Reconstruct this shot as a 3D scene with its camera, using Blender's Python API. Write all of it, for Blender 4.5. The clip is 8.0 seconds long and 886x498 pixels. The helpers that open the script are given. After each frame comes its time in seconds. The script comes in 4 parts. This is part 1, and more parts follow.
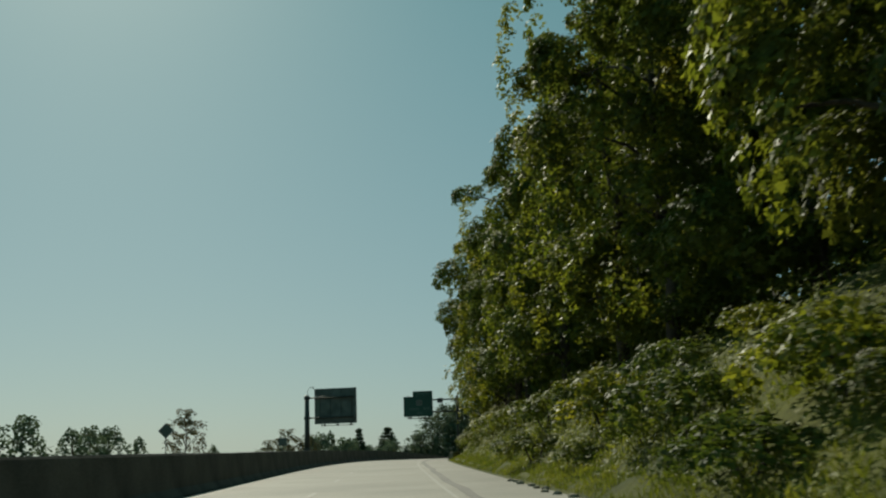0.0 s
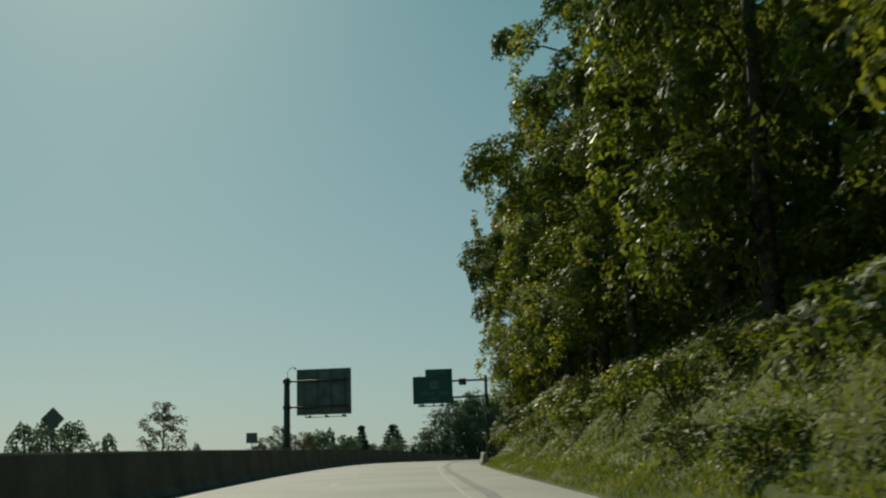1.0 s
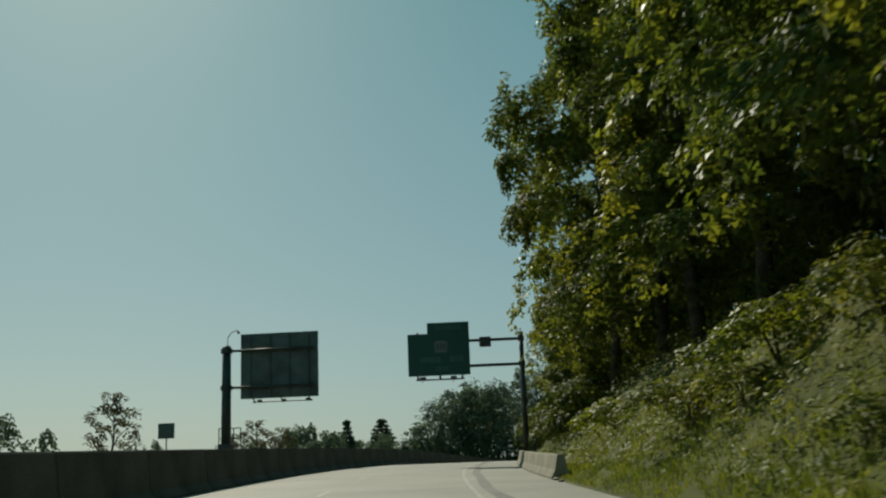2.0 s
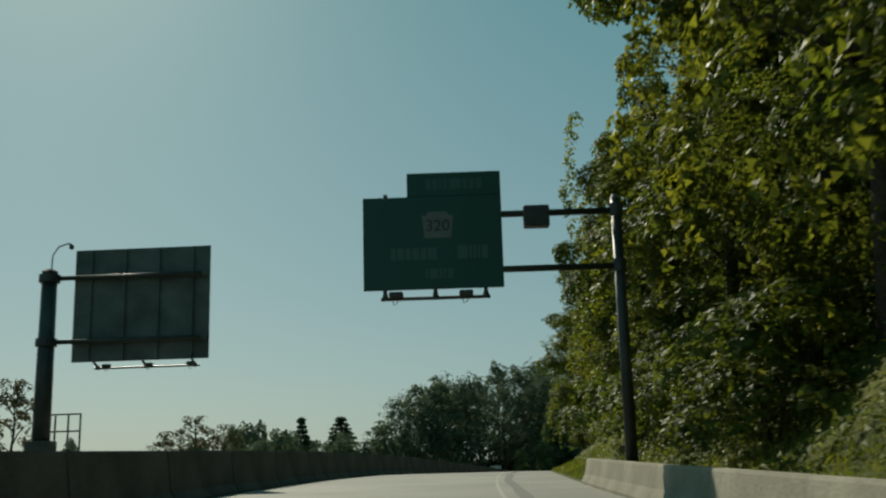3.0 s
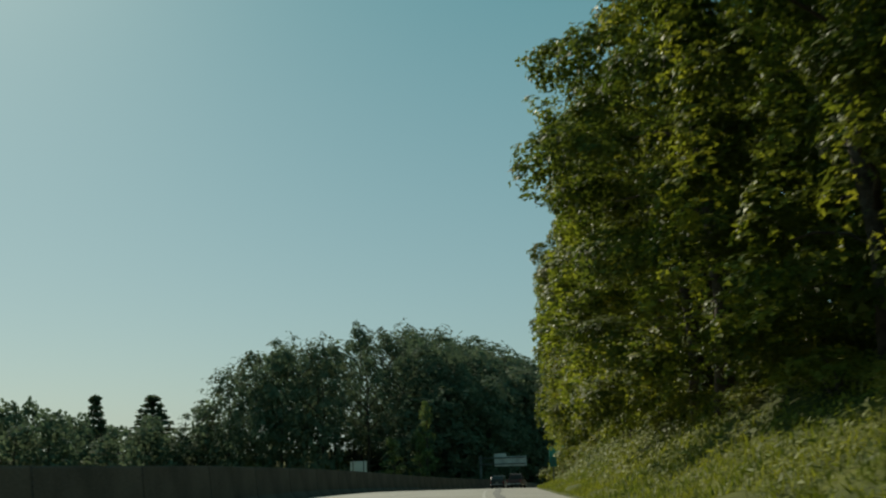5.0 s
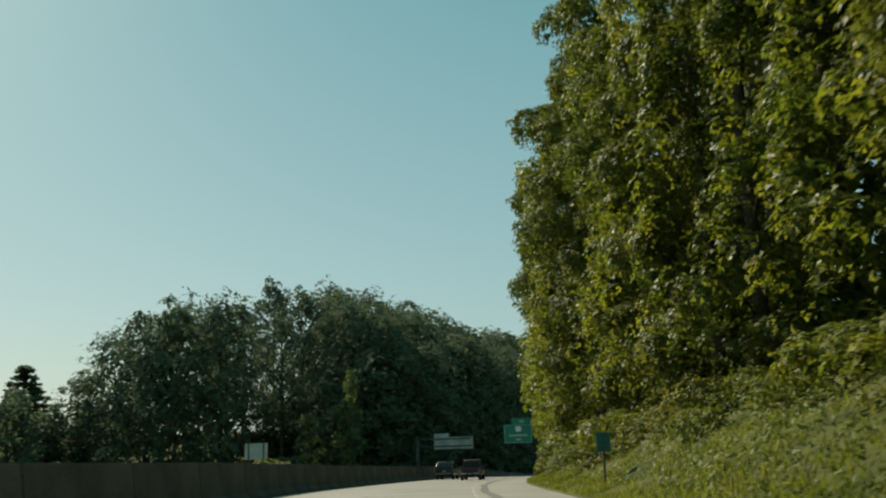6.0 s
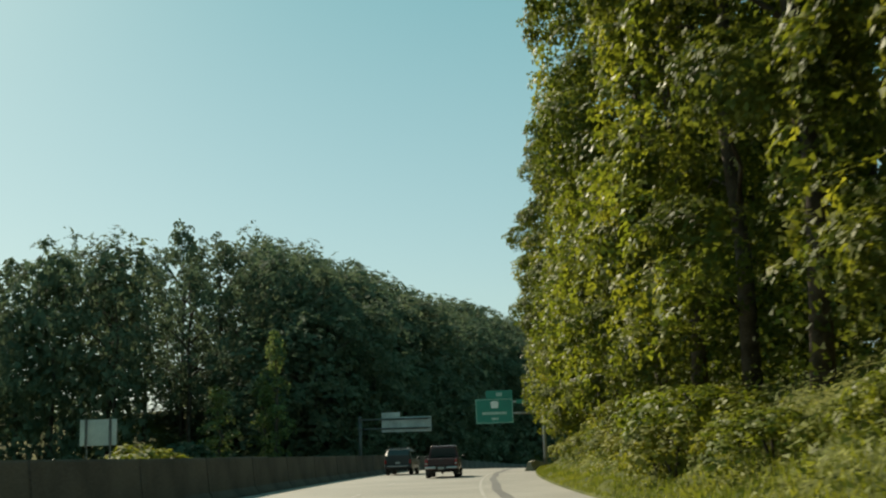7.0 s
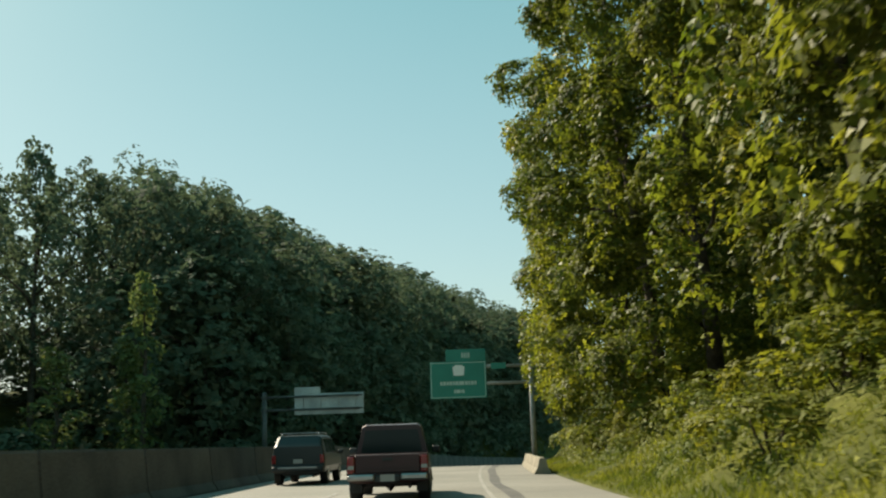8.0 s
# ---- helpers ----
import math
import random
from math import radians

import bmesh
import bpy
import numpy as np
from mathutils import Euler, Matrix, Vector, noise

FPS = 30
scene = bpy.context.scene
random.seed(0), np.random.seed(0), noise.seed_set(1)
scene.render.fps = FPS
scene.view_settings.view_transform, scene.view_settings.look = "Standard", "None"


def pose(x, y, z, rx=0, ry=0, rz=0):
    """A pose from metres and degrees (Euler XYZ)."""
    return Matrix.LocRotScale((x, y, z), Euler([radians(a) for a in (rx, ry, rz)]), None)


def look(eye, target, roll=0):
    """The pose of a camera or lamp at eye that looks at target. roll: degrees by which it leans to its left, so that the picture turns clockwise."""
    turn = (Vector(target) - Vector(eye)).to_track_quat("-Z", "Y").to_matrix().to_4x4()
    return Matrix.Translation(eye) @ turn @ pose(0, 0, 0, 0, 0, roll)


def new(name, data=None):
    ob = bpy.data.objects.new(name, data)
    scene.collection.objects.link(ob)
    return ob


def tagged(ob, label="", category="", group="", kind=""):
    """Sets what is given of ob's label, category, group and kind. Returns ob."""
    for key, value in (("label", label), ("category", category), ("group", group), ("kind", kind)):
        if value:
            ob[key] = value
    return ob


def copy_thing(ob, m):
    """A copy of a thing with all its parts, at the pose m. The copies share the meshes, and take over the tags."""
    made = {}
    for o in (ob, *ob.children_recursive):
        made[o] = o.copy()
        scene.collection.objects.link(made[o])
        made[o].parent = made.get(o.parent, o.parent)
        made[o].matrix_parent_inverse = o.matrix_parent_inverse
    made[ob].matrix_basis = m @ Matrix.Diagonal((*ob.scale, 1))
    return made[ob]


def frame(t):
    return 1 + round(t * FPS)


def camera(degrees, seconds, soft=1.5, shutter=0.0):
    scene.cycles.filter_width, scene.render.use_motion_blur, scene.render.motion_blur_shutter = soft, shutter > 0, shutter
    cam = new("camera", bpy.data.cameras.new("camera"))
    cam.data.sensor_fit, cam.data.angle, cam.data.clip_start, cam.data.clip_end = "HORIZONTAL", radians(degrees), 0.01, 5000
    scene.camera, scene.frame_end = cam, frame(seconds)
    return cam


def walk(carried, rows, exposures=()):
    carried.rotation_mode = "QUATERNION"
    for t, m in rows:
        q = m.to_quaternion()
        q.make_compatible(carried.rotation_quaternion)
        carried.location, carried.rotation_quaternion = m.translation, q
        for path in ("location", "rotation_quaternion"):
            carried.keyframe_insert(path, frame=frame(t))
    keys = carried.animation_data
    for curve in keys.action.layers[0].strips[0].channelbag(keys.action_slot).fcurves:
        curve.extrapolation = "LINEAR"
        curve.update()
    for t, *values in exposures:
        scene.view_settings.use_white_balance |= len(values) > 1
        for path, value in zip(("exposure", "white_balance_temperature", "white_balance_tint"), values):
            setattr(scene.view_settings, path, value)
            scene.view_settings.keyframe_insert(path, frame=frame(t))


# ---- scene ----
# Distances along the carriageway are "s" (metres from the start), "lat" is metres to the right of the path, "h" metres above the road.
cam = camera(47.7, 8.0, soft=2.2, shutter=0.12)
PATH = (
    (0, 0, 0, 1.25, -3.11, 12.33, -2.07),
    (0.25, -0, 7.99, 1.39, -2.9, 12.38, -1.9),
    (0.5, -0, 15.97, 1.53, -2.89, 12.24, -1.79),
    (0.75, -0.01, 23.93, 1.68, -2.87, 12.3, -1.82),
    (1, -0.01, 31.87, 1.84, -2.75, 12.31, -1.93),
    (1.25, -0.01, 39.8, 2, -2.79, 12.33, -2),
    (1.5, -0, 47.71, 2.17, -2.87, 12.35, -2),
    (1.75, 0.02, 55.61, 2.34, -2.98, 12.28, -1.99),
    (2, 0.07, 63.49, 2.5, -3.37, 12.1, -2.15),
    (2.25, 0.16, 71.36, 2.66, -3.71, 12.04, -2.14),
    (2.5, 0.31, 79.21, 2.81, -3.97, 12.01, -2.05),
    (2.75, 0.55, 87.04, 2.95, -4.3, 11.99, -1.92),
    (3, 0.88, 94.85, 3.09, -5.35, 12.12, -1.65),
    (3.25, 1.36, 102.64, 3.23, -6.91, 12.19, -1.8),
    (3.5, 1.99, 110.4, 3.35, -8.47, 12.17, -1.74),
    (3.75, 2.79, 118.14, 3.47, -9.78, 12.21, -2),
    (4, 3.75, 125.83, 3.56, -10.9, 12.11, -2.07),
    (4.25, 4.83, 133.5, 3.64, -11.62, 11.95, -2.17),
    (4.5, 6.02, 141.13, 3.68, -12.14, 11.75, -2.2),
    (4.75, 7.3, 148.74, 3.69, -12.7, 11.52, -1.95),
    (5, 8.67, 156.31, 3.67, -13.44, 11.27, -1.91),
    (5.25, 10.15, 163.85, 3.62, -14.44, 10.94, -2.06),
    (5.5, 11.75, 171.34, 3.53, -15.19, 10.77, -2.26),
    (5.75, 13.48, 178.79, 3.41, -16.25, 10.54, -2.23),
    (6, 15.34, 186.2, 3.26, -17.52, 10.16, -1.98),
    (6.25, 17.31, 193.56, 3.08, -18.52, 9.89, -2.01),
    (6.5, 19.38, 200.87, 2.88, -19.36, 9.63, -1.91),
    (6.75, 21.54, 208.15, 2.65, -19.98, 9.35, -1.97),
    (7, 23.78, 215.38, 2.39, -20.56, 9.27, -1.89),
    (7.25, 26.13, 222.56, 2.1, -21.21, 9.25, -1.91),
    (7.5, 28.58, 229.69, 1.8, -22.11, 8.97, -1.9),
    (7.75, 31.15, 236.76, 1.49, -23.2, 8.63, -1.82),
    (8, 33.83, 243.78, 1.17, -24.38, 8.63, -1.9),
)
walk(cam, [(t, pose(x, y, z, 90 + pitch, 0, yaw) @ pose(0, 0, 0, 0, 0, roll)) for t, x, y, z, yaw, pitch, roll in PATH],
     exposures=((0.0, -0.22, 6500, 3), (3.5, -0.22, 6500, 3), (4.6, -0.1, 6500, 4), (6.0, 0.3, 6800, 6), (8.0, 0.8, 7000, 11)))

# ---- light ----
SUN_LEFT, SUN_UP = 18.0, 37.0
world = bpy.data.worlds.new("sky")
scene.world = world
world.use_nodes = True
wn = world.node_tree
sky = wn.nodes.new("ShaderNodeTexSky")
sky.sky_type, sky.sun_disc = "NISHITA", False
sky.sun_elevation, sky.sun_rotation = radians(SUN_UP), radians(360 - SUN_LEFT)
sky.air_density, sky.dust_density, sky.ozone_density, sky.altitude = 1.0, 1.3, 1.0, 60
wn.nodes["Background"].inputs["Strength"].default_value = 0.063
# hazy late-summer air: the clear sky is veiled evenly, paler towards the horizon
up = wn.nodes.new("ShaderNodeSeparateXYZ")
way = wn.nodes.new("ShaderNodeTexCoord")
wn.links.new(way.outputs["Generated"], up.inputs[0])
veil = wn.nodes.new("ShaderNodeValToRGB")
veil.color_ramp.elements[0].position, veil.color_ramp.elements[0].color = 0.0, (4.9, 7.6, 7.85, 1)
veil.color_ramp.elements[1].position, veil.color_ramp.elements[1].color = 0.5, (1.15, 4.85, 5.2, 1)
wn.links.new(up.outputs["Z"], veil.inputs[0])
tint = wn.nodes.new("ShaderNodeMix")
tint.data_type = "RGBA"
tint.inputs[0].default_value = 0.68
wn.links.new(sky.outputs[0], tint.inputs[6])
wn.links.new(veil.outputs[0], tint.inputs[7])
wn.links.new(tint.outputs[2], wn.nodes["Background"].inputs["Color"])
sun = new("sun", bpy.data.lights.new("sun", "SUN"))
sun.data.energy, sun.data.angle, sun.data.color = 5.0, radians(0.6), (1.0, 0.92, 0.76)
sun_way = Vector((-math.sin(radians(SUN_LEFT)) * math.cos(radians(SUN_UP)), math.cos(radians(SUN_LEFT)) * math.cos(radians(SUN_UP)), math.sin(radians(SUN_UP))))
sun.matrix_world = look((0, 0, 60), Vector((0, 0, 60)) - sun_way)

# ---- the line of the road ----
HEADING_S = (-160, *(15.5 * k for k in range(17)), 600, 640, 2600)
HEADING = (0, 0, 0.02, 0.01, -0.09, -0.44, -1.24, -2.71, -4.98, -7.35, -9.03, -10.45, -12.34, -14.38, -16.04, -17.57, -19.39, -21.44, -65, -67, -67)
RISE_S = (-160, *(15.5 * k for k in range(17)), 300, 320, 360, 420, 600, 2600)
RISE = (-2.9, 0, 0.274, 0.568, 0.893, 1.224, 1.528, 1.808, 2.073, 2.292, 2.421, 2.431, 2.304, 2.045, 1.663, 1.167, 0.571, -0.083, -2.25, -3.55, -6.3, -10.2, -15, -15)
ROAD_Z = 0.13
S_TAB = np.arange(-160.0, 2601.0, 1.0)


def eased(values, width):
    k = np.hanning(2 * width + 1)
    return np.convolve(np.pad(values, width, mode="edge"), k / k.sum(), mode="valid")


TURN_TAB = np.radians(eased(np.interp(S_TAB, HEADING_S, HEADING), 4))
RISE_TAB = eased(np.interp(S_TAB, RISE_S, RISE), 5) + ROAD_Z
_step = np.stack([-np.sin(TURN_TAB), np.cos(TURN_TAB)], 1)
XY_TAB = np.zeros((len(S_TAB), 2))
XY_TAB[1:] = np.cumsum((_step[1:] + _step[:-1]) / 2, 0)
XY_TAB -= XY_TAB[160]


def along(s, lat, h=0.0):
    """World places (n x 3) for arrays of s, lat and h."""
    s, lat, h = np.broadcast_arrays(np.asarray(s, float), np.asarray(lat, float), np.asarray(h, float))
    turn = np.interp(s, S_TAB, TURN_TAB)
    x = np.interp(s, S_TAB, XY_TAB[:, 0]) + np.cos(turn) * lat
    y = np.interp(s, S_TAB, XY_TAB[:, 1]) + np.sin(turn) * lat
    return np.stack([x, y, np.interp(s, S_TAB, RISE_TAB) + h], -1)


def heading(s):
    return math.degrees(np.interp(s, S_TAB, TURN_TAB))


def stand(s, lat, h=0.0, spin=0.0, level=True):
    """The pose of a thing beside the road, upright, or tilted with the road's slope."""
    x, y, z = along(s, lat, h)
    slope = 0 if level else math.degrees(math.atan2(np.interp(s + 2, S_TAB, RISE_TAB) - np.interp(s - 2, S_TAB, RISE_TAB), 4))
    return pose(x, y, z, slope, 0, heading(s) + spin)


def lift(s):
    """How far the wooded hill stays above the falling road."""
    return np.interp(s, (300, 320, 360, 420, 600), (0, 0.6, 2.1, 5.9, 10.5))


def smooth(a, b, x):
    u = np.clip((x - a) / (b - a), 0, 1)
    return u * u * (3 - 2 * u)


def land(s, lat):
    """Height of the ground over the road level."""
    s, lat = np.broadcast_arrays(np.asarray(s, float), np.asarray(lat, float))
    bank = np.interp(lat, (3.9, 4.4, 5.4, 6.5, 8.5, 12, 30, 120, 300), (-0.05, 0.06, 0.35, 1.15, 2.6, 4.2, 8, 13, 13))
    bank = bank * np.interp(s, (0, 40, 120, 136, 150, 185, 215, 330), (1.1, 1.25, 1.25, 1.25, 0.85, 0.85, 0.8, 0.75))
    bank = bank * (1 + 0.1 * np.sin(s * 0.31 + 1) * np.exp(-np.clip(lat - 8, 0, None) / 8))
    near = 1 - 0.75 * smooth(92, 100, s) * (1 - smooth(128, 138, s)) - 0.6 * smooth(279, 284, s)
    bank = bank * np.where(lat < 9, np.clip(near + (lat - 4.5) / 6, 0, 1), 1)
    left = np.interp(-lat, (6, 16.8, 19, 30, 90, 400), (-0.06, -0.06, 0.2, 0.6, -0.5, -3))
    left = left + lift(s) * smooth(17.5, 26, -lat)
    left = left + 8 * smooth(30, 55, -lat) * smooth(325, 360, s)
    return np.where(lat > 0, bank, left)


# ---- materials ----
def material(name):
    m = bpy.data.materials.new(name)
    m.use_nodes = True
    return m, m.node_tree, m.node_tree.nodes["Principled BSDF"]


def noise_mix(nt, scale, low, high, detail=4.0, coord="Object", spread=(0.35, 0.65)):
    """A colour that wanders between two colours."""
    tc = nt.nodes.new("ShaderNodeTexCoord")
    nz = nt.nodes.new("ShaderNodeTexNoise")
    nz.inputs["Scale"].default_value, nz.inputs["Detail"].default_value = scale, detail
    nt.links.new(tc.outputs[coord], nz.inputs["Vector"])
    ramp = nt.nodes.new("ShaderNodeValToRGB")
    ramp.color_ramp.elements[0].position, ramp.color_ramp.elements[1].position = spread
    ramp.color_ramp.elements[0].color, ramp.color_ramp.elements[1].color = (*low, 1), (*high, 1)
    nt.links.new(nz.outputs[0], ramp.inputs[0])
    return ramp.outputs[0], nz.outputs[0]


def mixed(nt, a, b, fac, mode="MIX"):
    mx = nt.nodes.new("ShaderNodeMix")
    mx.data_type, mx.blend_type = "RGBA", mode
    for sock, v in ((mx.inputs[0], fac), (mx.inputs[6], a), (mx.inputs[7], b)):
        if isinstance(v, bpy.types.NodeSocket):
            nt.links.new(v, sock)
        else:
            sock.default_value = v
    return mx.outputs[2]


def bumped(nt, bsdf, height, strength, distance=0.02):
    b = nt.nodes.new("ShaderNodeBump")
    b.inputs["Strength"].default_value, b.inputs["Distance"].default_value = strength, distance
    nt.links.new(height, b.inputs["Height"])
    nt.links.new(b.outputs[0], bsdf.inputs["Normal"])


def surface(name, low, high, scale=3.0, fine=60.0, rough=0.8, metal=0.0, bump=0.2, grain=0.25):
    """Wandering stains and fine grain over one base colour."""
    m, nt, bsdf = material(name)
    col, _ = noise_mix(nt, scale, low, high)
    g, raw = noise_mix(nt, fine, (1 - grain,) * 3, (1 + grain * 0.3,) * 3, 2.0)
    nt.links.new(mixed(nt, col, g, 1.0, "MULTIPLY"), bsdf.inputs["Base Color"])
    bsdf.inputs["Roughness"].default_value, bsdf.inputs["Metallic"].default_value = rough, metal
    bsdf.inputs["Specular IOR Level"].default_value = 0.12 if rough > 0.85 else 0.5
    bumped(nt, bsdf, raw, bump)
    return m


def leaf_material(name, dark, light, glow, gloss=0.6, thin=0.16):
    """Leaves that differ one by one, with light passing through the blade."""
    m, nt, bsdf = material(name)
    geo, obj = nt.nodes.new("ShaderNodeNewGeometry"), nt.nodes.new("ShaderNodeObjectInfo")
    ramp = nt.nodes.new("ShaderNodeValToRGB")
    e = ramp.color_ramp.elements
    e[0].color, e[1].color = (*dark, 1), (*light, 1)
    nt.links.new(geo.outputs["Random Per Island"], ramp.inputs[0])
    hue = nt.nodes.new("ShaderNodeHueSaturation")
    span = nt.nodes.new("ShaderNodeMapRange")
    span.inputs["To Min"].default_value, span.inputs["To Max"].default_value = 0.49, 0.515
    nt.links.new(obj.outputs["Random"], span.inputs["Value"])
    nt.links.new(span.outputs[0], hue.inputs["Hue"])
    nt.links.new(ramp.outputs[0], hue.inputs["Color"])
    patch, _ = noise_mix(nt, 0.5, (0.62, 0.7, 0.6), (1.25, 1.15, 1.0), 3.0)
    col = mixed(nt, hue.outputs[0], patch, 1.0, "MULTIPLY")
    nt.links.new(col, bsdf.inputs["Base Color"])
    bsdf.inputs["Roughness"].default_value, bsdf.inputs["Specular IOR Level"].default_value = gloss, 0.13 if gloss < 0.55 else 0.12
    tr = nt.nodes.new("ShaderNodeBsdfTranslucent")
    nt.links.new(mixed(nt, col, (*glow, 1), 1.0, "MULTIPLY"), tr.inputs["Color"])
    ms = nt.nodes.new("ShaderNodeMixShader")
    ms.inputs[0].default_value = thin
    nt.links.new(bsdf.outputs[0], ms.inputs[1])
    nt.links.new(tr.outputs[0], ms.inputs[2])
    nt.links.new(ms.outputs[0], nt.nodes["Material Output"].inputs["Surface"])
    return m


LEAF = leaf_material("leaf_green", (0.058, 0.076, 0.018), (0.128, 0.148, 0.036), (1.8, 1.8, 1.0), gloss=0.56, thin=0.35)
LEAF_VINE = leaf_material("leaf_vine", (0.085, 0.10, 0.016), (0.19, 0.2, 0.036), (2.2, 2.2, 1.2), gloss=0.5, thin=0.34)
# distant leaves: haze mixed into the colour as a paler, greyer, bluer green
LEAF_FAR = leaf_material("leaf_far_hazed", (0.08, 0.103, 0.076), (0.118, 0.144, 0.106), (1.5, 1.65, 1.4), 0.85, 0.3)
LEAF_PALE = leaf_material("leaf_pale_vine", (0.09, 0.115, 0.05), (0.14, 0.165, 0.075), (1.7, 1.8, 1.2), 0.7, 0.3)
LEAF_AUTUMN = leaf_material("leaf_thin", (0.06, 0.055, 0.03), (0.13, 0.11, 0.05), (2.0, 1.9, 1.4))
LEAF_PINE = leaf_material("leaf_needle", (0.055, 0.075, 0.05), (0.095, 0.12, 0.08), (1.6, 1.7, 1.4), thin=0.3)
WEED = leaf_material("weed_blades", (0.088, 0.102, 0.018), (0.195, 0.205, 0.045), (2.0, 2.0, 1.1), thin=0.3)
BARK = surface("bark", (0.05, 0.04, 0.03), (0.12, 0.10, 0.08), 2.0, 18.0, 0.9, 0, 0.8)
SOIL = surface("grassy_soil", (0.045, 0.055, 0.012), (0.10, 0.105, 0.02), 0.35, 5.0, 0.95, 0, 0.6)
ROADMAT = surface("worn_concrete_road", (0.172, 0.165, 0.14), (0.236, 0.225, 0.192), 0.25, 40.0, 0.8, 0, 0.15)
TAR = surface("dark_asphalt_joint", (0.06, 0.058, 0.052), (0.10, 0.096, 0.086), 0.8, 40.0, 0.75, 0, 0.2)
PAINT = surface("worn_road_paint", (0.21, 0.20, 0.175), (0.30, 0.288, 0.255), 1.5, 30.0, 0.7, 0, 0.1)
CONCRETE = surface("barrier_concrete", (0.22, 0.197, 0.152), (0.35, 0.314, 0.242), 0.7, 25.0, 0.9, 0, 0.3)
# dirty concrete, its colour also darkened for the shade on the backlit wall
MEDIAN = surface("shaded_stained_median_concrete", (0.07, 0.068, 0.063), (0.135, 0.127, 0.112), 0.5, 22.0, 0.92, 0, 0.3)
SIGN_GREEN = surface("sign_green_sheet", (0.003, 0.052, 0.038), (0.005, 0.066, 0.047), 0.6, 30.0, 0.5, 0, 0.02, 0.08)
# white lettering and shield, with the sign face's shade put into their colour
SIGN_TEXT = surface("sign_shaded_white_sheet", (0.03, 0.085, 0.07), (0.05, 0.11, 0.09), 1.0, 30.0, 0.5, 0, 0.02, 0.08)
SHIELD = surface("shaded_route_shield_sheet", (0.10, 0.12, 0.11), (0.15, 0.17, 0.155), 1.0, 30.0, 0.5, 0, 0.02, 0.08)
# sign green brightened in its colour so the far sign looks lit
SIGN_LIT = surface("lit_sign_green_sheet", (0.004, 0.165, 0.122), (0.006, 0.2, 0.15), 0.6, 30.0, 0.5, 0, 0.02, 0.08)
SIGN_WHITE = surface("white_route_shield_sheet", (0.62, 0.66, 0.64), (0.72, 0.76, 0.74), 1.0, 30.0, 0.5, 0, 0.02, 0.08)
GALV = surface("bright_galvanised_steel", (0.24, 0.25, 0.25), (0.36, 0.37, 0.37), 1.2, 25.0, 0.55, 0.3, 0.08)
SIGN_PALE = surface("far_sign_pale_sheet", (0.34, 0.46, 0.41), (0.42, 0.54, 0.48), 1.0, 30.0, 0.5, 0, 0.02, 0.08)
SIGN_TEAL = surface("marker_blue_green_sheet", (0.006, 0.11, 0.105), (0.01, 0.14, 0.13), 0.6, 30.0, 0.5, 0, 0.02, 0.08)
SIGN_BLACK = surface("sign_black_ink", (0.015, 0.015, 0.015), (0.03, 0.03, 0.03), 1.0, 30.0, 0.5, 0, 0.02, 0.08)
ALU = surface("sign_back_aluminium", (0.36, 0.38, 0.37), (0.5, 0.52, 0.5), 0.8, 20.0, 0.55, 0.6, 0.05, 0.15)
# darker, less metallic sheet for three of the sign backs
ALU_DARK = surface("dark_sign_back", (0.07, 0.085, 0.08), (0.13, 0.15, 0.14), 0.8, 20.0, 0.7, 0.2, 0.05, 0.15)
# darker steel for poles, arms, lamp fittings and the railing
POLE_STEEL = surface("dark_pole_steel", (0.03, 0.033, 0.031), (0.055, 0.058, 0.054), 1.2, 25.0, 0.5, 0.2, 0.08)
STEEL = surface("galvanised_steel", (0.075, 0.075, 0.072), (0.14, 0.14, 0.132), 1.2, 25.0, 0.6, 0.2, 0.08)


def paint(name, base, metal=0.0, rough=0.35, coat=0.6):
    m, nt, bsdf = material(name)
    col, _ = noise_mix(nt, 2.5, tuple(0.8 * c for c in base), base, 3.0)
    nt.links.new(col, bsdf.inputs["Base Color"])
    bsdf.inputs["Roughness"].default_value, bsdf.inputs["Metallic"].default_value = rough, metal
    bsdf.inputs["Coat Weight"].default_value, bsdf.inputs["Coat Roughness"].default_value = coat, 0.12
    return m


CAR_RED = paint("dark_red_paint", (0.035, 0.004, 0.006), 0.1, 0.5, 0.25)
CAR_GREEN = paint("dark_green_paint", (0.006, 0.012, 0.011), 0.1, 0.45, 0.25)
CHROME = paint("brushed_chrome", (0.36, 0.36, 0.355), 0.95, 0.3, 0)
RUBBER = surface("tyre_rubber", (0.012, 0.012, 0.012), (0.025, 0.025, 0.024), 4.0, 40.0, 0.85, 0, 0.2)
TRIM = surface("dark_plastic_trim", (0.015, 0.015, 0.016), (0.03, 0.03, 0.03), 4.0, 60.0, 0.6, 0, 0.1)
LENS_RED = paint("red_lamp_lens", (0.24, 0.010, 0.010), 0, 0.2, 0.5)
LENS_WHITE = paint("clear_lamp_lens", (0.34, 0.33, 0.31), 0, 0.2, 0.5)
GLASS, _nt, _g = material("tinted_car_glass")
_g.inputs["Base Color"].default_value = (0.02, 0.028, 0.026, 1)
_g.inputs["Roughness"].default_value, _g.inputs["Transmission Weight"].default_value, _g.inputs["IOR"].default_value = 0.06, 0.12, 1.25


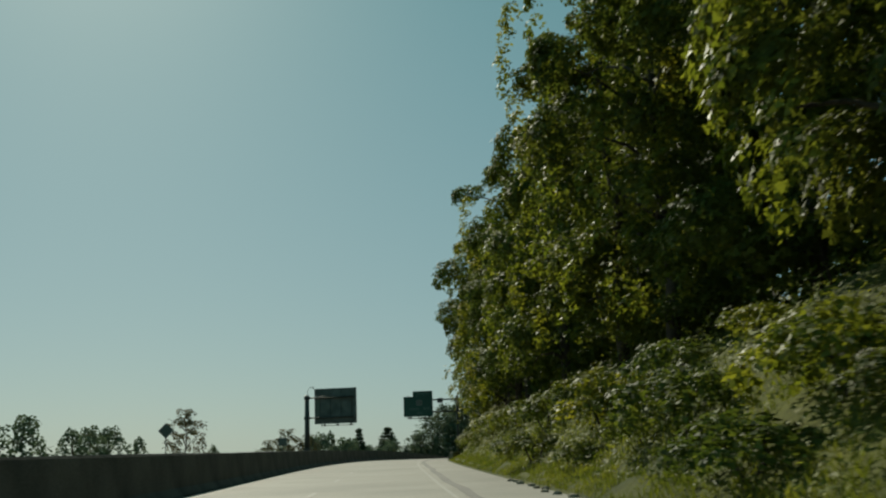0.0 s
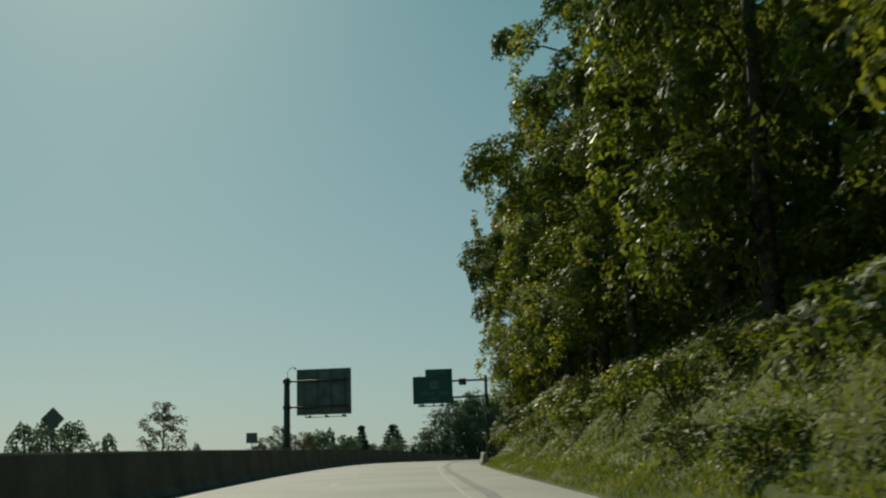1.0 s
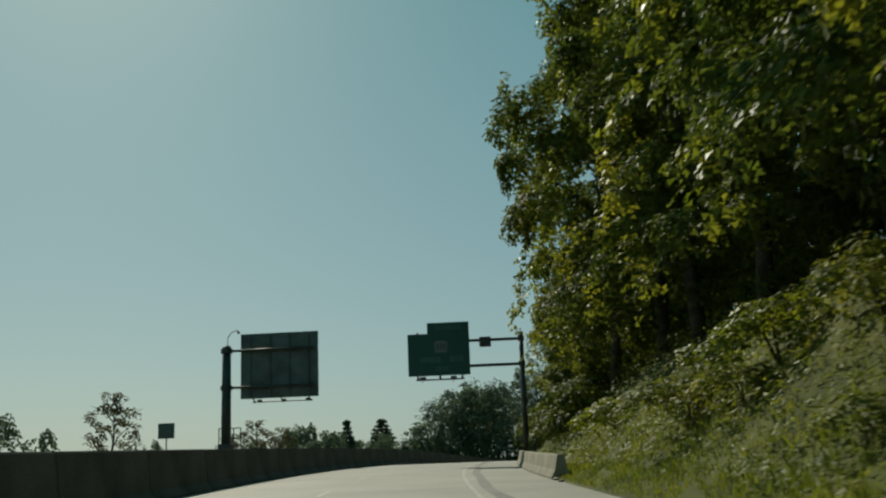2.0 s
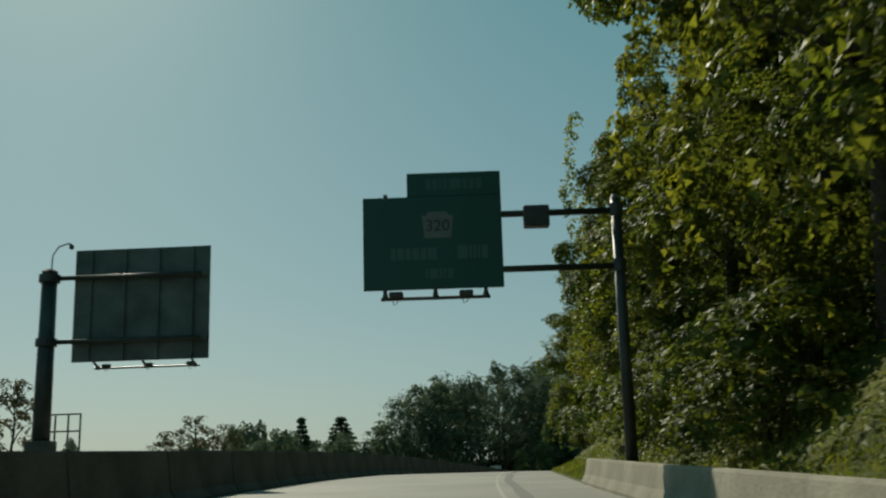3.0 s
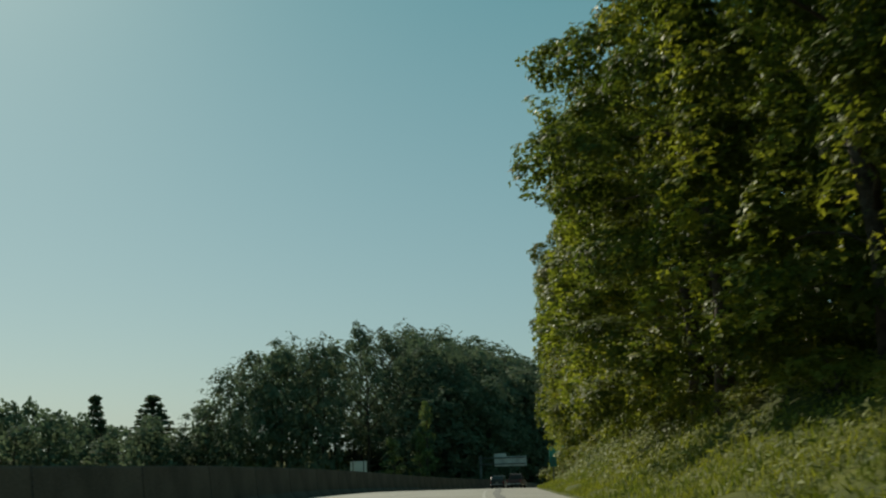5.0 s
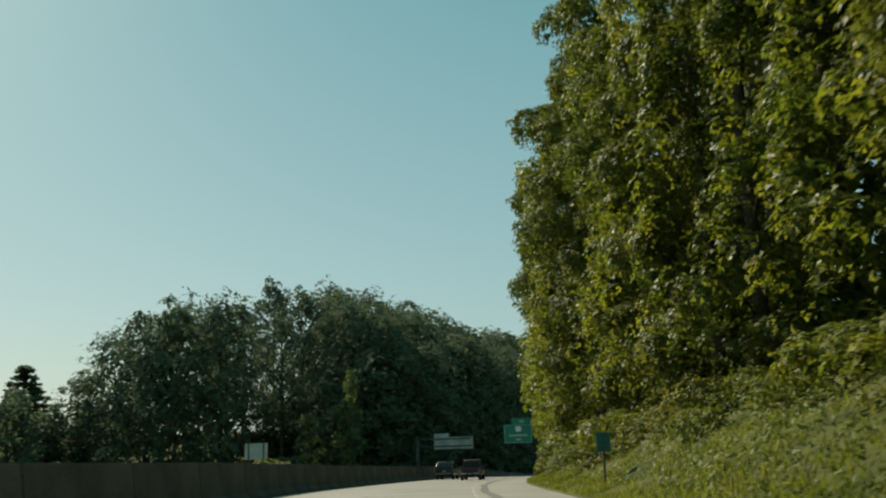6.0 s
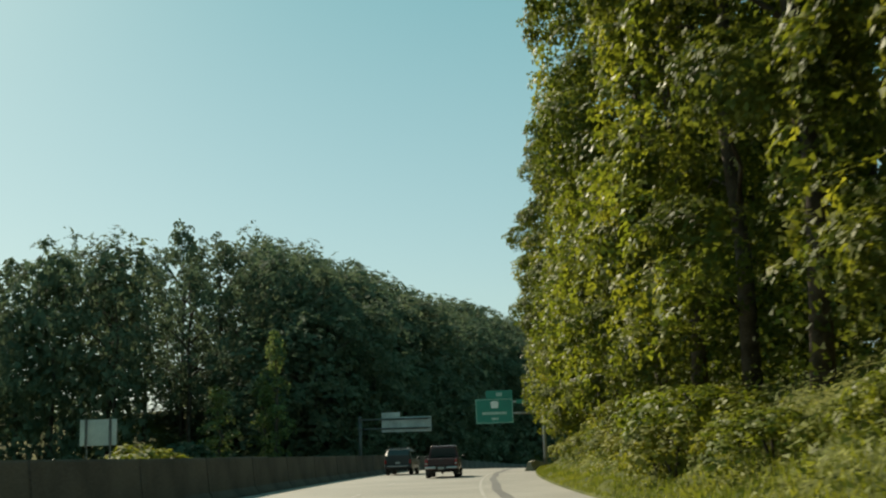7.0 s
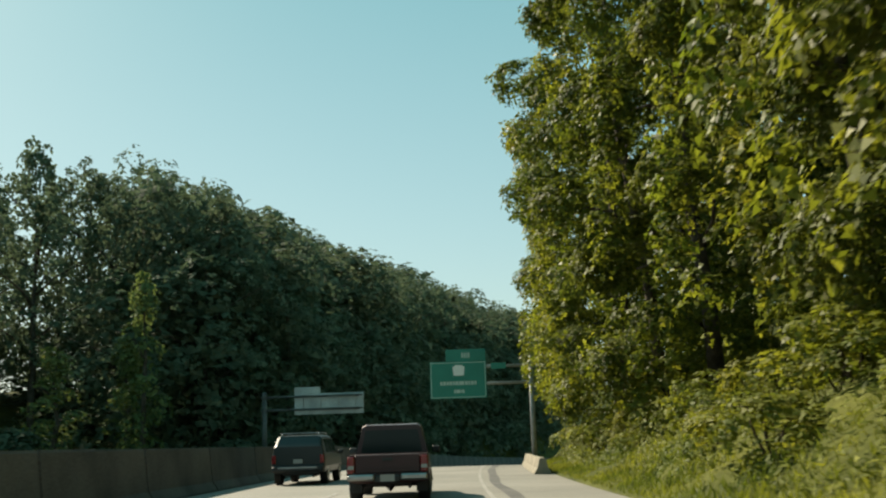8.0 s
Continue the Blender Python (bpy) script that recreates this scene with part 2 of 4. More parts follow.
# ---- building helpers ----
def mesh_of(name, verts, faces, mat, shade=False):
    me = bpy.data.meshes.new(name)
    me.from_pydata(verts.tolist() if isinstance(verts, np.ndarray) else verts, [], faces.tolist() if isinstance(faces, np.ndarray) else faces)
    for m in (mat if isinstance(mat, (list, tuple)) else (mat,)):
        me.materials.append(m)
    if shade:
        me.shade_smooth()
    me.update()
    return me


def part(name, bm, mat, parent, label="", smooth_shade=False):
    me = bpy.data.meshes.new(name)
    bm.to_mesh(me)
    bm.free()
    me.materials.append(mat)
    if smooth_shade:
        me.shade_smooth()
    ob = new(name, me)
    ob.parent = parent
    return tagged(ob, label)


def share(name, me, parent, m=None, label=""):
    ob = new(name, me)
    ob.parent = parent
    if m is not None:
        ob.matrix_basis = m
    return tagged(ob, label)


def boxes(items, bevel=0.0):
    """A bmesh of boxes (cx, cy, cz, sx, sy, sz)."""
    bm = bmesh.new()
    for cx, cy, cz, sx, sy, sz in items:
        bmesh.ops.create_cube(bm, size=1.0, matrix=Matrix.Translation((cx, cy, cz)) @ Matrix.Diagonal((sx, sy, sz, 1)))
    if bevel:
        bmesh.ops.bevel(bm, geom=list(bm.edges), offset=bevel, segments=1, affect="EDGES")
    return bm


def tube(points, radii, sides=10, bm=None):
    """A closed tube along points."""
    bm = bm or bmesh.new()
    pts = [Vector(p) for p in points]
    rings = []
    for i, p in enumerate(pts):
        d = (pts[min(i + 1, len(pts) - 1)] - pts[max(i - 1, 0)]).normalized()
        a = d.orthogonal().normalized() if abs(d.z) < 0.9 else d.cross(Vector((0, 1, 0))).normalized()
        b = d.cross(a)
        r = radii[i] if isinstance(radii, (list, tuple)) else radii
        rings.append([bm.verts.new(p + r * (math.cos(k * math.tau / sides) * a + math.sin(k * math.tau / sides) * b)) for k in range(sides)])
    for q, w in zip(rings, rings[1:]):
        for k in range(sides):
            bm.faces.new((q[k], q[(k + 1) % sides], w[(k + 1) % sides], w[k]))
    bm.faces.new(rings[0][::-1])
    bm.faces.new(rings[-1])
    bmesh.ops.recalc_face_normals(bm, faces=bm.faces)
    return bm


def strip(s_values, lats, heights, name, mat):
    """A sheet that follows the road, through the given cross-section."""
    n, k = len(s_values), len(lats)
    v = along(np.repeat(s_values, k), np.tile(lats, n), np.tile(heights, n))
    i = np.arange((n - 1) * k).reshape(n - 1, k)[:, :-1].ravel()
    return mesh_of(name, v, np.stack([i, i + 1, i + k + 1, i + k], 1), mat)


# ---- ground and roads ----
LATS = np.array([-3000, -900, -400, -200, -120, -90, -70, -55, -45, -38, -32, -26, -22, -19.5, -18, -17, -16, -10, -6.4, -3, 0, 3, 3.9, 4.15, 4.4, 4.8,
                 5.2, 5.8, 6.5, 7.3, 8.5, 10, 12, 15, 20, 30, 50, 90, 150, 220], float)
SG = np.concatenate([np.arange(-150, 0, 10.0), np.arange(0, 340, 1.5), np.arange(340, 640, 6.0), np.arange(640, 2600, 80.0)])
hh = land(np.repeat(SG, len(LATS)), np.tile(LATS, len(SG)))
rng = np.random.default_rng(5)
rough_lat = np.tile(LATS, len(SG))
hh = hh + np.where((rough_lat > 4.3) & (rough_lat < 60), rng.normal(0, 0.10, hh.shape), 0) - np.where((rough_lat > -17.5) & (rough_lat < 4), 0.06, 0)
vg = along(np.repeat(SG, len(LATS)), np.tile(LATS, len(SG)), hh)
ig = np.arange((len(SG) - 1) * len(LATS)).reshape(len(SG) - 1, -1)[:, :-1].ravel()
ground = new("ground", mesh_of("ground", vg, np.stack([ig, ig + 1, ig + len(LATS) + 1, ig + len(LATS)], 1), SOIL, True))
tagged(ground, "grassy ground with a steep bank beside the road", "ground", kind="structure")
SR = np.concatenate([np.arange(-150, 640, 2.0), np.arange(640, 1200, 40.0)])
tagged(new("road", strip(SR, (-6.9, -5.9, -2.3, 0, 1.6, 3.4, 4.05), (0, 0, 0, 0, 0, -0.02, -0.03), "road", ROADMAT)),
       "pale worn concrete carriageway in sunlight", "road", kind="structure")
road = bpy.data.objects["road"]
tagged(new("road_opposite", strip(SR, (-17, -12, -7.0), (-0.01, 0, -0.01), "road_opposite", ROADMAT)),
       "pale concrete carriageway beyond the median barrier", "road", kind="structure")


def painted(name, lat, width, mat, label, a=-60, b=420):
    sv = np.arange(a, b + 0.1, 2.0)
    return tagged(new(name, strip(sv, (lat - width / 2, lat + width / 2), (0.006, 0.006), name, mat)), label, "road marking", kind="structure")


painted("edge_line", 1.42, 0.1, PAINT, "worn white edge line on the concrete road")
painted("edge_line", -5.75, 0.13, PAINT, "worn yellowish edge line beside the median barrier")
sv = np.arange(-60, 421, 1.5)
wob = 0.06 * np.sin(sv * 0.13) + 0.04 * np.sin(sv * 0.47)
jv = np.concatenate([along(sv, 1.76 + wob, 0.005), along(sv, 2.06 + wob + 0.03 * np.sin(sv * 0.7), 0.003)])
n = len(sv)
tagged(new("asphalt_joint", mesh_of("asphalt_joint", jv, [[i, i + n, i + n + 1, i + 1] for i in range(n - 1)], TAR)),
       "dark asphalt strip along the shoulder joint", "road patch", kind="structure")
dash_mesh = None
for k in range(-4, 34):
    s0 = 4.0 + 12.2 * k
    if dash_mesh is None:
        dash_mesh = mesh_of("lane_dash", [(-0.06, -1.5, 0), (0.06, -1.5, 0), (0.06, 1.5, 0), (-0.06, 1.5, 0)], [(0, 1, 2, 3)], PAINT)
    share("lane_dash", dash_mesh, road, stand(s0, -2.3, 0.007, 0, False))

# ---- median wall and shoulder barriers ----
def wall_segment(name, length, height, base, top, mat):
    """A concrete wall piece with a stepped safety foot and a chamfered top, running along y."""
    half = [(base, 0), (base, 0.08), (base * 0.62, 0.30), (top + 0.02, height - 0.04), (top, height)]
    prof = half + [(-x, z) for x, z in half[::-1]]
    bm = bmesh.new()
    ends = [[bm.verts.new((x, y, z)) for x, z in prof] for y in (-length / 2, length / 2)]
    for i in range(len(prof) - 1):
        bm.faces.new((ends[0][i], ends[0][i + 1], ends[1][i + 1], ends[1][i]))
    bm.faces.new(ends[0][::-1])
    bm.faces.new(ends[1])
    bmesh.ops.recalc_face_normals(bm, faces=bm.faces)
    me = bpy.data.meshes.new(name)
    bm.to_mesh(me)
    bm.free()
    me.materials.append(mat)
    return me


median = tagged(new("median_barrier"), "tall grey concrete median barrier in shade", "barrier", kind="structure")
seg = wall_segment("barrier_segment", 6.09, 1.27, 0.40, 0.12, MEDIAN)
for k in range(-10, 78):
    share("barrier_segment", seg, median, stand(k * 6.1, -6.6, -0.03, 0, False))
shoulder = wall_segment("shoulder_barrier_segment", 3.98, 0.74, 0.30, 0.09, CONCRETE)
for a, b, edge in ((94.0, 126.0, 4.25), (284.0, 336.0, 3.65)):
    bar = tagged(new("shoulder_barrier"), "sunlit low concrete barrier beside the grassy bank", "barrier", "shoulder barriers", "structure")
    for k in range(int((b - a) / 4)):
        share("barrier_segment", shoulder, bar, stand(a + 2 + 4 * k, edge, -0.04, 0, False) @ Matrix.Diagonal((1, 1, 1 if a < 200 else 0.78, 1)))


# ---- foliage ----
def leaf_cards(centres, normals, size, rng, droop=0.25, wide=0.55):
    """Folded pointed leaves: four corners each."""
    n = len(centres)
    nn = normals + rng.normal(0, 0.34, (n, 3))
    nn /= np.linalg.norm(nn, axis=1, keepdims=True) + 1e-9
    a = rng.normal(0, 1, (n, 3)) + np.array([0, 0, -droop * 2])
    a -= nn * (a * nn).sum(1, keepdims=True)
    a /= np.linalg.norm(a, axis=1, keepdims=True) + 1e-9
    b = np.cross(nn, a)
    ln = (size * rng.uniform(0.65, 1.3, n))[:, None]
    v = np.empty((n, 4, 3))
    v[:, 0] = centres - a * ln * 0.5
    v[:, 1] = centres + b * ln * wide * 0.5 + nn * ln * 0.10
    v[:, 2] = centres + a * ln * 0.5
    v[:, 3] = centres - b * ln * wide * 0.5 + nn * ln * 0.10
    return v.reshape(-1, 3), np.arange(n * 4).reshape(n, 4)


def leaf_blades(centres, normals, size, rng, droop=0.1, wide=0.85):
    """Broad three-cornered vine leaves, hanging by the wide end."""
    n = len(centres)
    nn = normals + rng.normal(0, 0.34, (n, 3))
    nn /= np.linalg.norm(nn, axis=1, keepdims=True) + 1e-9
    a = rng.normal(0, 1, (n, 3)) + np.array([0, 0, -droop * 2])
    a -= nn * (a * nn).sum(1, keepdims=True)
    a /= np.linalg.norm(a, axis=1, keepdims=True) + 1e-9
    b = np.cross(nn, a) * wide * 0.5
    ln = (size * rng.uniform(0.65, 1.3, n))[:, None]
    skew = rng.uniform(0.15, 0.5, (n, 1))
    v = np.empty((n, 3, 3))
    v[:, 0] = centres + (b - a * skew) * ln
    v[:, 1] = centres - (b + a * (0.65 - skew)) * ln
    v[:, 2] = centres + a * ln * 0.6
    return v.reshape(-1, 3), np.arange(n * 3).reshape(n, 3)


def joined(sets):
    vs, fs, off = [], [], 0
    for v, f in sets:
        vs.append(v)
        fs += (f + off).tolist()
        off += len(v)
    return np.concatenate(vs), fs


def ball_points(n, rng):
    d = rng.normal(0, 1, (n, 3))
    return d / np.linalg.norm(d, axis=1, keepdims=True)


def sprays(centre, radii, count, near, far, leaf, spread, i, rng):
    """Drooping fans of eighteen leaves each, set over a clump and turned outwards and up."""
    d = ball_points(count, rng)
    lobe = 1 + 0.16 * np.sin(d[:, :1] * 6 + i) * np.cos(d[:, 1:2] * 5 + 2 * i)
    p = centre + d * radii * lobe * rng.uniform(near, far, (count, 1))
    out = d * 0.9 + np.array([0, 0, 0.45]) + rng.normal(0, 0.2, (count, 3))
    out /= np.linalg.norm(out, axis=1, keepdims=True)
    which = np.repeat(np.arange(count), 18)
    n, o = len(which), out[which]
    side = np.cross(o, rng.normal(0, 1, (n, 3)))
    side /= np.linalg.norm(side, axis=1, keepdims=True) + 1e-9
    rho = leaf * spread * np.sqrt(rng.uniform(0, 1, (n, 1)))
    spot = p[which] + side * rho - o * rho ** 2 * 0.5 / (leaf * spread) - np.array([0, 0, 0.12]) * rho
    return leaf_cards(spot, o + side * 0.35, leaf, rng, 0.08, 0.8)


def lobe(centre, radii, count, leaf, rng, out=(0, 0, 0.5), each=7, near=0.84):
    """One bulging mass of foliage: small hanging sprays laid like a skin over its outer and upper side."""
    d = ball_points(count, rng) + 0.75 * np.asarray(out, float)
    d /= np.linalg.norm(d, axis=1, keepdims=True) + 1e-9
    ph = rng.uniform(0, 6, 3)
    swell = 1 + 0.16 * np.sin(d[:, :1] * 5 + ph[0]) * np.cos(d[:, 1:2] * 5 + ph[1]) + 0.1 * np.sin(d[:, 2:3] * 9 + ph[2])
    p = centre + d * radii * swell * rng.uniform(near, 1.06, (count, 1))
    skin = d / radii
    skin = skin / np.linalg.norm(skin, axis=1, keepdims=True) + np.array([0, 0, 0.5]) + rng.normal(0, 0.3, (count, 3))
    which = np.repeat(np.arange(count), each)
    n, o = len(which), skin[which]
    side = np.cross(o, rng.normal(0, 1, (n, 3)))
    side /= np.linalg.norm(side, axis=1, keepdims=True) + 1e-9
    rho = leaf * 1.45 * np.sqrt(rng.uniform(0, 1, (n, 1)))
    spot = p[which] + side * rho - np.array([0, 0, 0.3]) * rho
    return leaf_blades(spot, o + side * 0.3, leaf, rng, 0.1, 0.9)


def drooping_crown(name, rng, height, radius, low, masses, per, leaf, mat, gap=-0.35, wild=0.16):
    """A vine-hung crown: overhanging masses of lobes with deep hollows between them, round a dark heart of inner leaves."""
    ph, sets, placed_at = rng.uniform(0, 6, 4), [], []
    widths = ((0, 0.1, 0.25, 0.5, 0.8, 1), (0.66, 0.76, 0.96, 0.96, 0.72, 0.3))
    for _ in range(masses * 14):
        u = rng.uniform(0.02, 1)
        z = low + (height - low) * u
        ang = math.pi + rng.normal(0, 0.9) if rng.uniform() < 0.88 else rng.uniform(0, math.tau)
        if math.sin(1.8 * ang + 0.5 * z + ph[0]) + math.sin(0.7 * z - 1.3 * ang + ph[1]) < gap and u < 0.9:
            continue
        big = rng.uniform(1.25, 2.35) * radius / 4.8 * (0.8 if u > 0.85 else 1)
        env = radius * np.interp(u, *widths) * (0.88 + wild * math.sin(z * 0.8 + ph[2] + 2.0 * math.sin(ang + ph[3])) + rng.uniform(-0.08, 0.08))
        rho = max(0.1, env - big * 0.6) * (1 if u < 0.85 else math.sqrt(rng.uniform(0.05, 1)))
        c = np.array([rho * math.cos(ang), rho * math.sin(ang), z])
        if any(np.linalg.norm((c - q) * (1, 1, 1.25)) < 0.72 * (big + w) for q, w in placed_at):
            continue
        placed_at.append((c, big))
        face = np.array([math.cos(ang), math.sin(ang), 0.55])
        for k in range(6):
            d = ball_points(1, rng)[0] + face * 0.9
            d /= np.linalg.norm(d)
            r = big * rng.uniform(0.36, 0.62)
            sets.append(lobe(c + d * np.array([1, 1, 0.62]) * big * 0.66, r * np.array([1, 1, rng.uniform(0.6, 0.95)]), max(6, int(per * r * r)), leaf, rng, d + np.array([0, 0, 0.3])))
        sets.append(lobe(c, big * np.array([0.75, 0.75, 0.55]), 30, leaf * 1.15, rng, face, 6, 0.5))
        if len(placed_at) >= masses:
            break
    for i in range(13):
        u = (i + 0.5) / 13
        w = radius * 0.45 * np.interp(u, *widths)
        sets.append(lobe(np.array([0.16 * radius, 0, low + (height - low) * u * 0.96]), np.array([w, w, (height - low) / 15]), 60, leaf * 1.2, rng, (0, 0, 0), 6, 0.5))
    v, f = joined(sets)
    return mesh_of(name, v, f, mat), [c for c, _ in placed_at]


def dome_crown(name, rng, height, radius, low, lobes, per, leaf, mat, size=(0.24, 0.4)):
    """A round woodland crown: lobes set over a tall dome that stays broad below."""
    sets = []
    mid = (low + height) * 0.5
    for i in range(lobes):
        d = ball_points(1, rng)[0]
        d[2] = d[2] * 0.9 + 0.2
        d /= np.linalg.norm(d)
        flat = d * 1.0
        if d[2] < 0:
            flat[:2] /= np.linalg.norm(d[:2]) + 1e-6
        r = radius * rng.uniform(*size)
        c = np.array([0, 0, mid]) + flat * (np.array([radius, radius, (height - low) * 0.5]) - r * 0.8) * rng.uniform(0.82, 1.05)
        sets.append(lobe(c, r * np.array([1, 1, 0.8]), max(5, int(per * rng.uniform(0.7, 1.2))), leaf, rng, d + np.array([0, 0, 0.3]), 6, 0.6))
    for i in range(8):
        z = low + (height - low) * (i + 0.5) / 9
        w = radius * 0.68 * math.sqrt(max(0.1, 1 - max(0, (z - mid) / (height - low) * 2) ** 2))
        sets.append(lobe(np.array([0, 0, z]), np.array([w, w, (height - low) / 9]), 34, leaf * 2.2, rng, (0, 0, 0), 6, 0.5))
    v, f = joined(sets)
    return mesh_of(name, v, f, mat)


def crown_mesh(name, rng, height, radius, low, clumps, per, leaf, mat, core=0.5, top=0.55, size=(0.26, 0.48), spread=2.1):
    """An open crown of leaf clumps from the height "low" to the top, with sky between the clumps."""
    sets, phase = [], rng.uniform(0, 6)
    for i in range(clumps):
        u = (i + rng.uniform(0, 1)) / clumps
        z = low + (height - low) * u
        env = radius * (0.86 + 0.2 * math.sin(u * 9 + phase)) * (1 if u < top else max(0.34, 1 - ((u - top) / (1 - top)) ** 2.5) ** 0.5)
        env *= 0.72 if u < 0.1 else 1
        z -= rng.uniform(0, 0.1) * (height - low) * (u > 0.8)
        ang = i * 2.399 + rng.uniform(-0.6, 0.6)
        r = radius * rng.uniform(*size) * (0.85 if u > 0.88 else 1)
        rho = max(0, env - r * 0.75) * math.sqrt(rng.uniform(0.3, 1)) * (0.45 if u > 0.82 else 1)
        c = np.array([rho * math.cos(ang), rho * math.sin(ang), z])
        squash = np.array([1, 1, rng.uniform(0.5, 0.75)])
        sets.append(sprays(c, r * squash, max(3, per // 18), 0.72, 1.06, leaf, spread, i, rng))
        if core:
            sets.append(sprays(c, r * squash, max(2, per // 54), 0.15, core, leaf * 1.45, spread, i, rng))
    v, f = joined(sets)
    return mesh_of(name, v, f, mat)


def limb_mesh(name, rng, base, tip, r0, r1):
    base, tip = Vector(base), Vector(tip)
    pts = [base.lerp(tip, t) + Vector((rng.uniform(-.15, .15), rng.uniform(-.15, .15), 0.5 * math.sin(t * math.pi))) * (0 if t in (0, 1) else 1) for t in (0, 0.35, 0.7, 1)]
    bm = tube(pts, [r0, r0 * 0.7 + r1 * 0.3, r0 * 0.35 + r1 * 0.65, r1], 6)
    me = bpy.data.meshes.new(name)
    bm.to_mesh(me)
    bm.free()
    me.materials.append(BARK)
    me.shade_smooth()
    return me


def tree_kind(seed, height, radius, low, clumps, per, leaf, mat, trunk_r=0.22, limbs=4, vines=0, core=0.62, size=(0.26, 0.48), top=0.55, label="tree", form="open", gap=-0.35):
    """One tree standing at the origin: trunk, limbs, crown and, where wanted, curtains of vines."""
    r = np.random.default_rng(seed)
    tree = new("tree")
    sway = [(r.uniform(-.3, .3), r.uniform(-.3, .3)) for _ in range(5)]
    pts = [(0, 0, -0.5)] + [(sx, sy, height * 0.88 * (i + 1) / 5) for i, (sx, sy) in enumerate(sway)]
    me = bpy.data.meshes.new("trunk")
    bm = tube(pts, [trunk_r * 1.3, trunk_r, trunk_r * 0.85, trunk_r * 0.65, trunk_r * 0.4, 0.04], 9)
    bm.to_mesh(me)
    bm.free()
    me.materials.append(BARK)
    me.shade_smooth()
    share("trunk", me, tree)
    if form == "drooping":
        me, reach = drooping_crown("crown", r, height, radius, low, clumps, per, leaf, mat, gap)
        for c in reach[:10]:
            z = max(1.5, c[2] - 0.5 * math.hypot(c[0], c[1]))
            share("limb", limb_mesh("limb", r, (0, 0, min(z, height * 0.85)), c + np.array([0, 0, -0.2]), trunk_r * 0.36, 0.03), tree)
        limbs = 0
    elif form == "dome":
        me = dome_crown("crown", r, height, radius, low, clumps, per, leaf, mat)
    else:
        me = crown_mesh("crown", r, height, radius, low, clumps, per, leaf, mat, core, top, size)
    share("crown", me, tree)
    for k in range(limbs):
        z = height * (0.3 + 0.45 * k / max(1, limbs))
        a = k * 2.3 + r.uniform(0, 1)
        share("limb", limb_mesh("limb", r, (0, 0, z), (math.cos(a) * radius * 0.75, math.sin(a) * radius * 0.75, z + radius * 0.5), trunk_r * 0.5, 0.03), tree)
    for k in range(vines):
        a = math.pi + (k - 0.6) * 0.75 + r.uniform(-0.2, 0.2)
        z1 = height * r.uniform(0.5, 0.9)
        z, sets = 1.6, []
        while z < z1:
            wide = r.uniform(0.55, 1.25) * (1 - 0.4 * z / height)
            rho = radius * (0.86 + 0.08 * math.sin(z * 0.5 + k)) * (0.8 if z < 3 else 1)
            drift = a + 0.14 * math.sin(z * 0.45 + 2 * k)
            c = np.array([rho * math.cos(drift), rho * math.sin(drift), z])
            sets.append(lobe(c, wide * np.array([0.8, 0.8, 0.9]), 13, leaf, r, (math.cos(drift), math.sin(drift), 0.4)))
            z += wide * r.uniform(0.8, 1.3)
        v, f = joined(sets)
        share("creeper", mesh_of("creeper", v, f, LEAF_VINE), tree, None, "light green creeper hanging in clumps")
    return tagged(tree, label, "tree")

# ---- trees along the right bank ----
BANK_LABEL = "tall leafy roadside tree hung with climbing vines"
SHAPES = ((21, 4.8, 1.6, 1), (18, 4.6, 1.3, 2), (23, 5.2, 2.0, 1), (19, 4.8, 1.3, 2), (15, 4.3, 1.0, 1), (23, 4.7, 1.0, 3), (25, 5.1, 1.2, 3))
HOLLOW = (-0.1, -0.35, 0.1, -0.2, -0.35, -0.9, -0.7)
kinds = [tree_kind(11 + i, h, r, low, 23 if i > 4 else 16, 50 if i > 4 else 40, 0.16 if i > 4 else 0.185, LEAF, 0.24, 4, vines, label=BANK_LABEL, form="drooping", gap=HOLLOW[i]) for i, (h, r, low, vines) in enumerate(SHAPES)]
for kind in kinds:
    tagged(kind, group="trees along the bank")
rng = np.random.default_rng(3)
# s, lat, shape, height over the road
BANK = [(4, 10.2, 0, 25), (10, 10.4, 2, 27), (17, 10.0, 1, 25), (23, 11.4, 0, 26), (30, 9.6, 2, 26), (37, 9.4, 3, 24), (44, 9.4, 0, 24), (51, 10.0, 1, 21), (58, 9.4, 4, 23),
        (66, 9.3, 3, 20), (73, 8.8, 0, 22), (80.5, 8.7, 2, 25), (88, 11.6, 1, 22), (95, 10.2, 3, 22), (101, 9.6, 0, 24), (107, 9.3, 2, 26), (114.5, 8.1, 3, 24), (122.5, 9.9, 2, 27),
        (127.5, 8.4, 4, 12.5), (131, 14.5, 1, 24), (137.5, 15.0, 0, 24), (144, 14.0, 3, 25), (151, 12.8, 2, 27), (157, 10.2, 0, 25), (163.5, 9.9, 3, 23), (172, 10.8, 4, 18), (179, 9.4, 1, 18), (186, 7.4, 0, 20),
        (193, 8.2, 3, 19), (199, 9.8, 4, 22), (206, 11.4, 0, 24), (213, 12.4, 2, 27), (220, 10.0, 3, 27), (227, 10.2, 0, 27), (234, 10.2, 1, 26), (241, 8.2, 2, 29), (247.5, 8.5, 3, 27),
        (254, 8.4, 0, 28), (260.5, 8.1, 2, 30), (267.5, 11.0, 1, 29), (274, 10.4, 0, 26), (282, 8.6, 3, 24), (289, 7.9, 2, 25), (296, 7.9, 1, 24), (303, 7.9, 0, 23), (311, 8.7, 3, 21), (320, 9, 2, 22)]
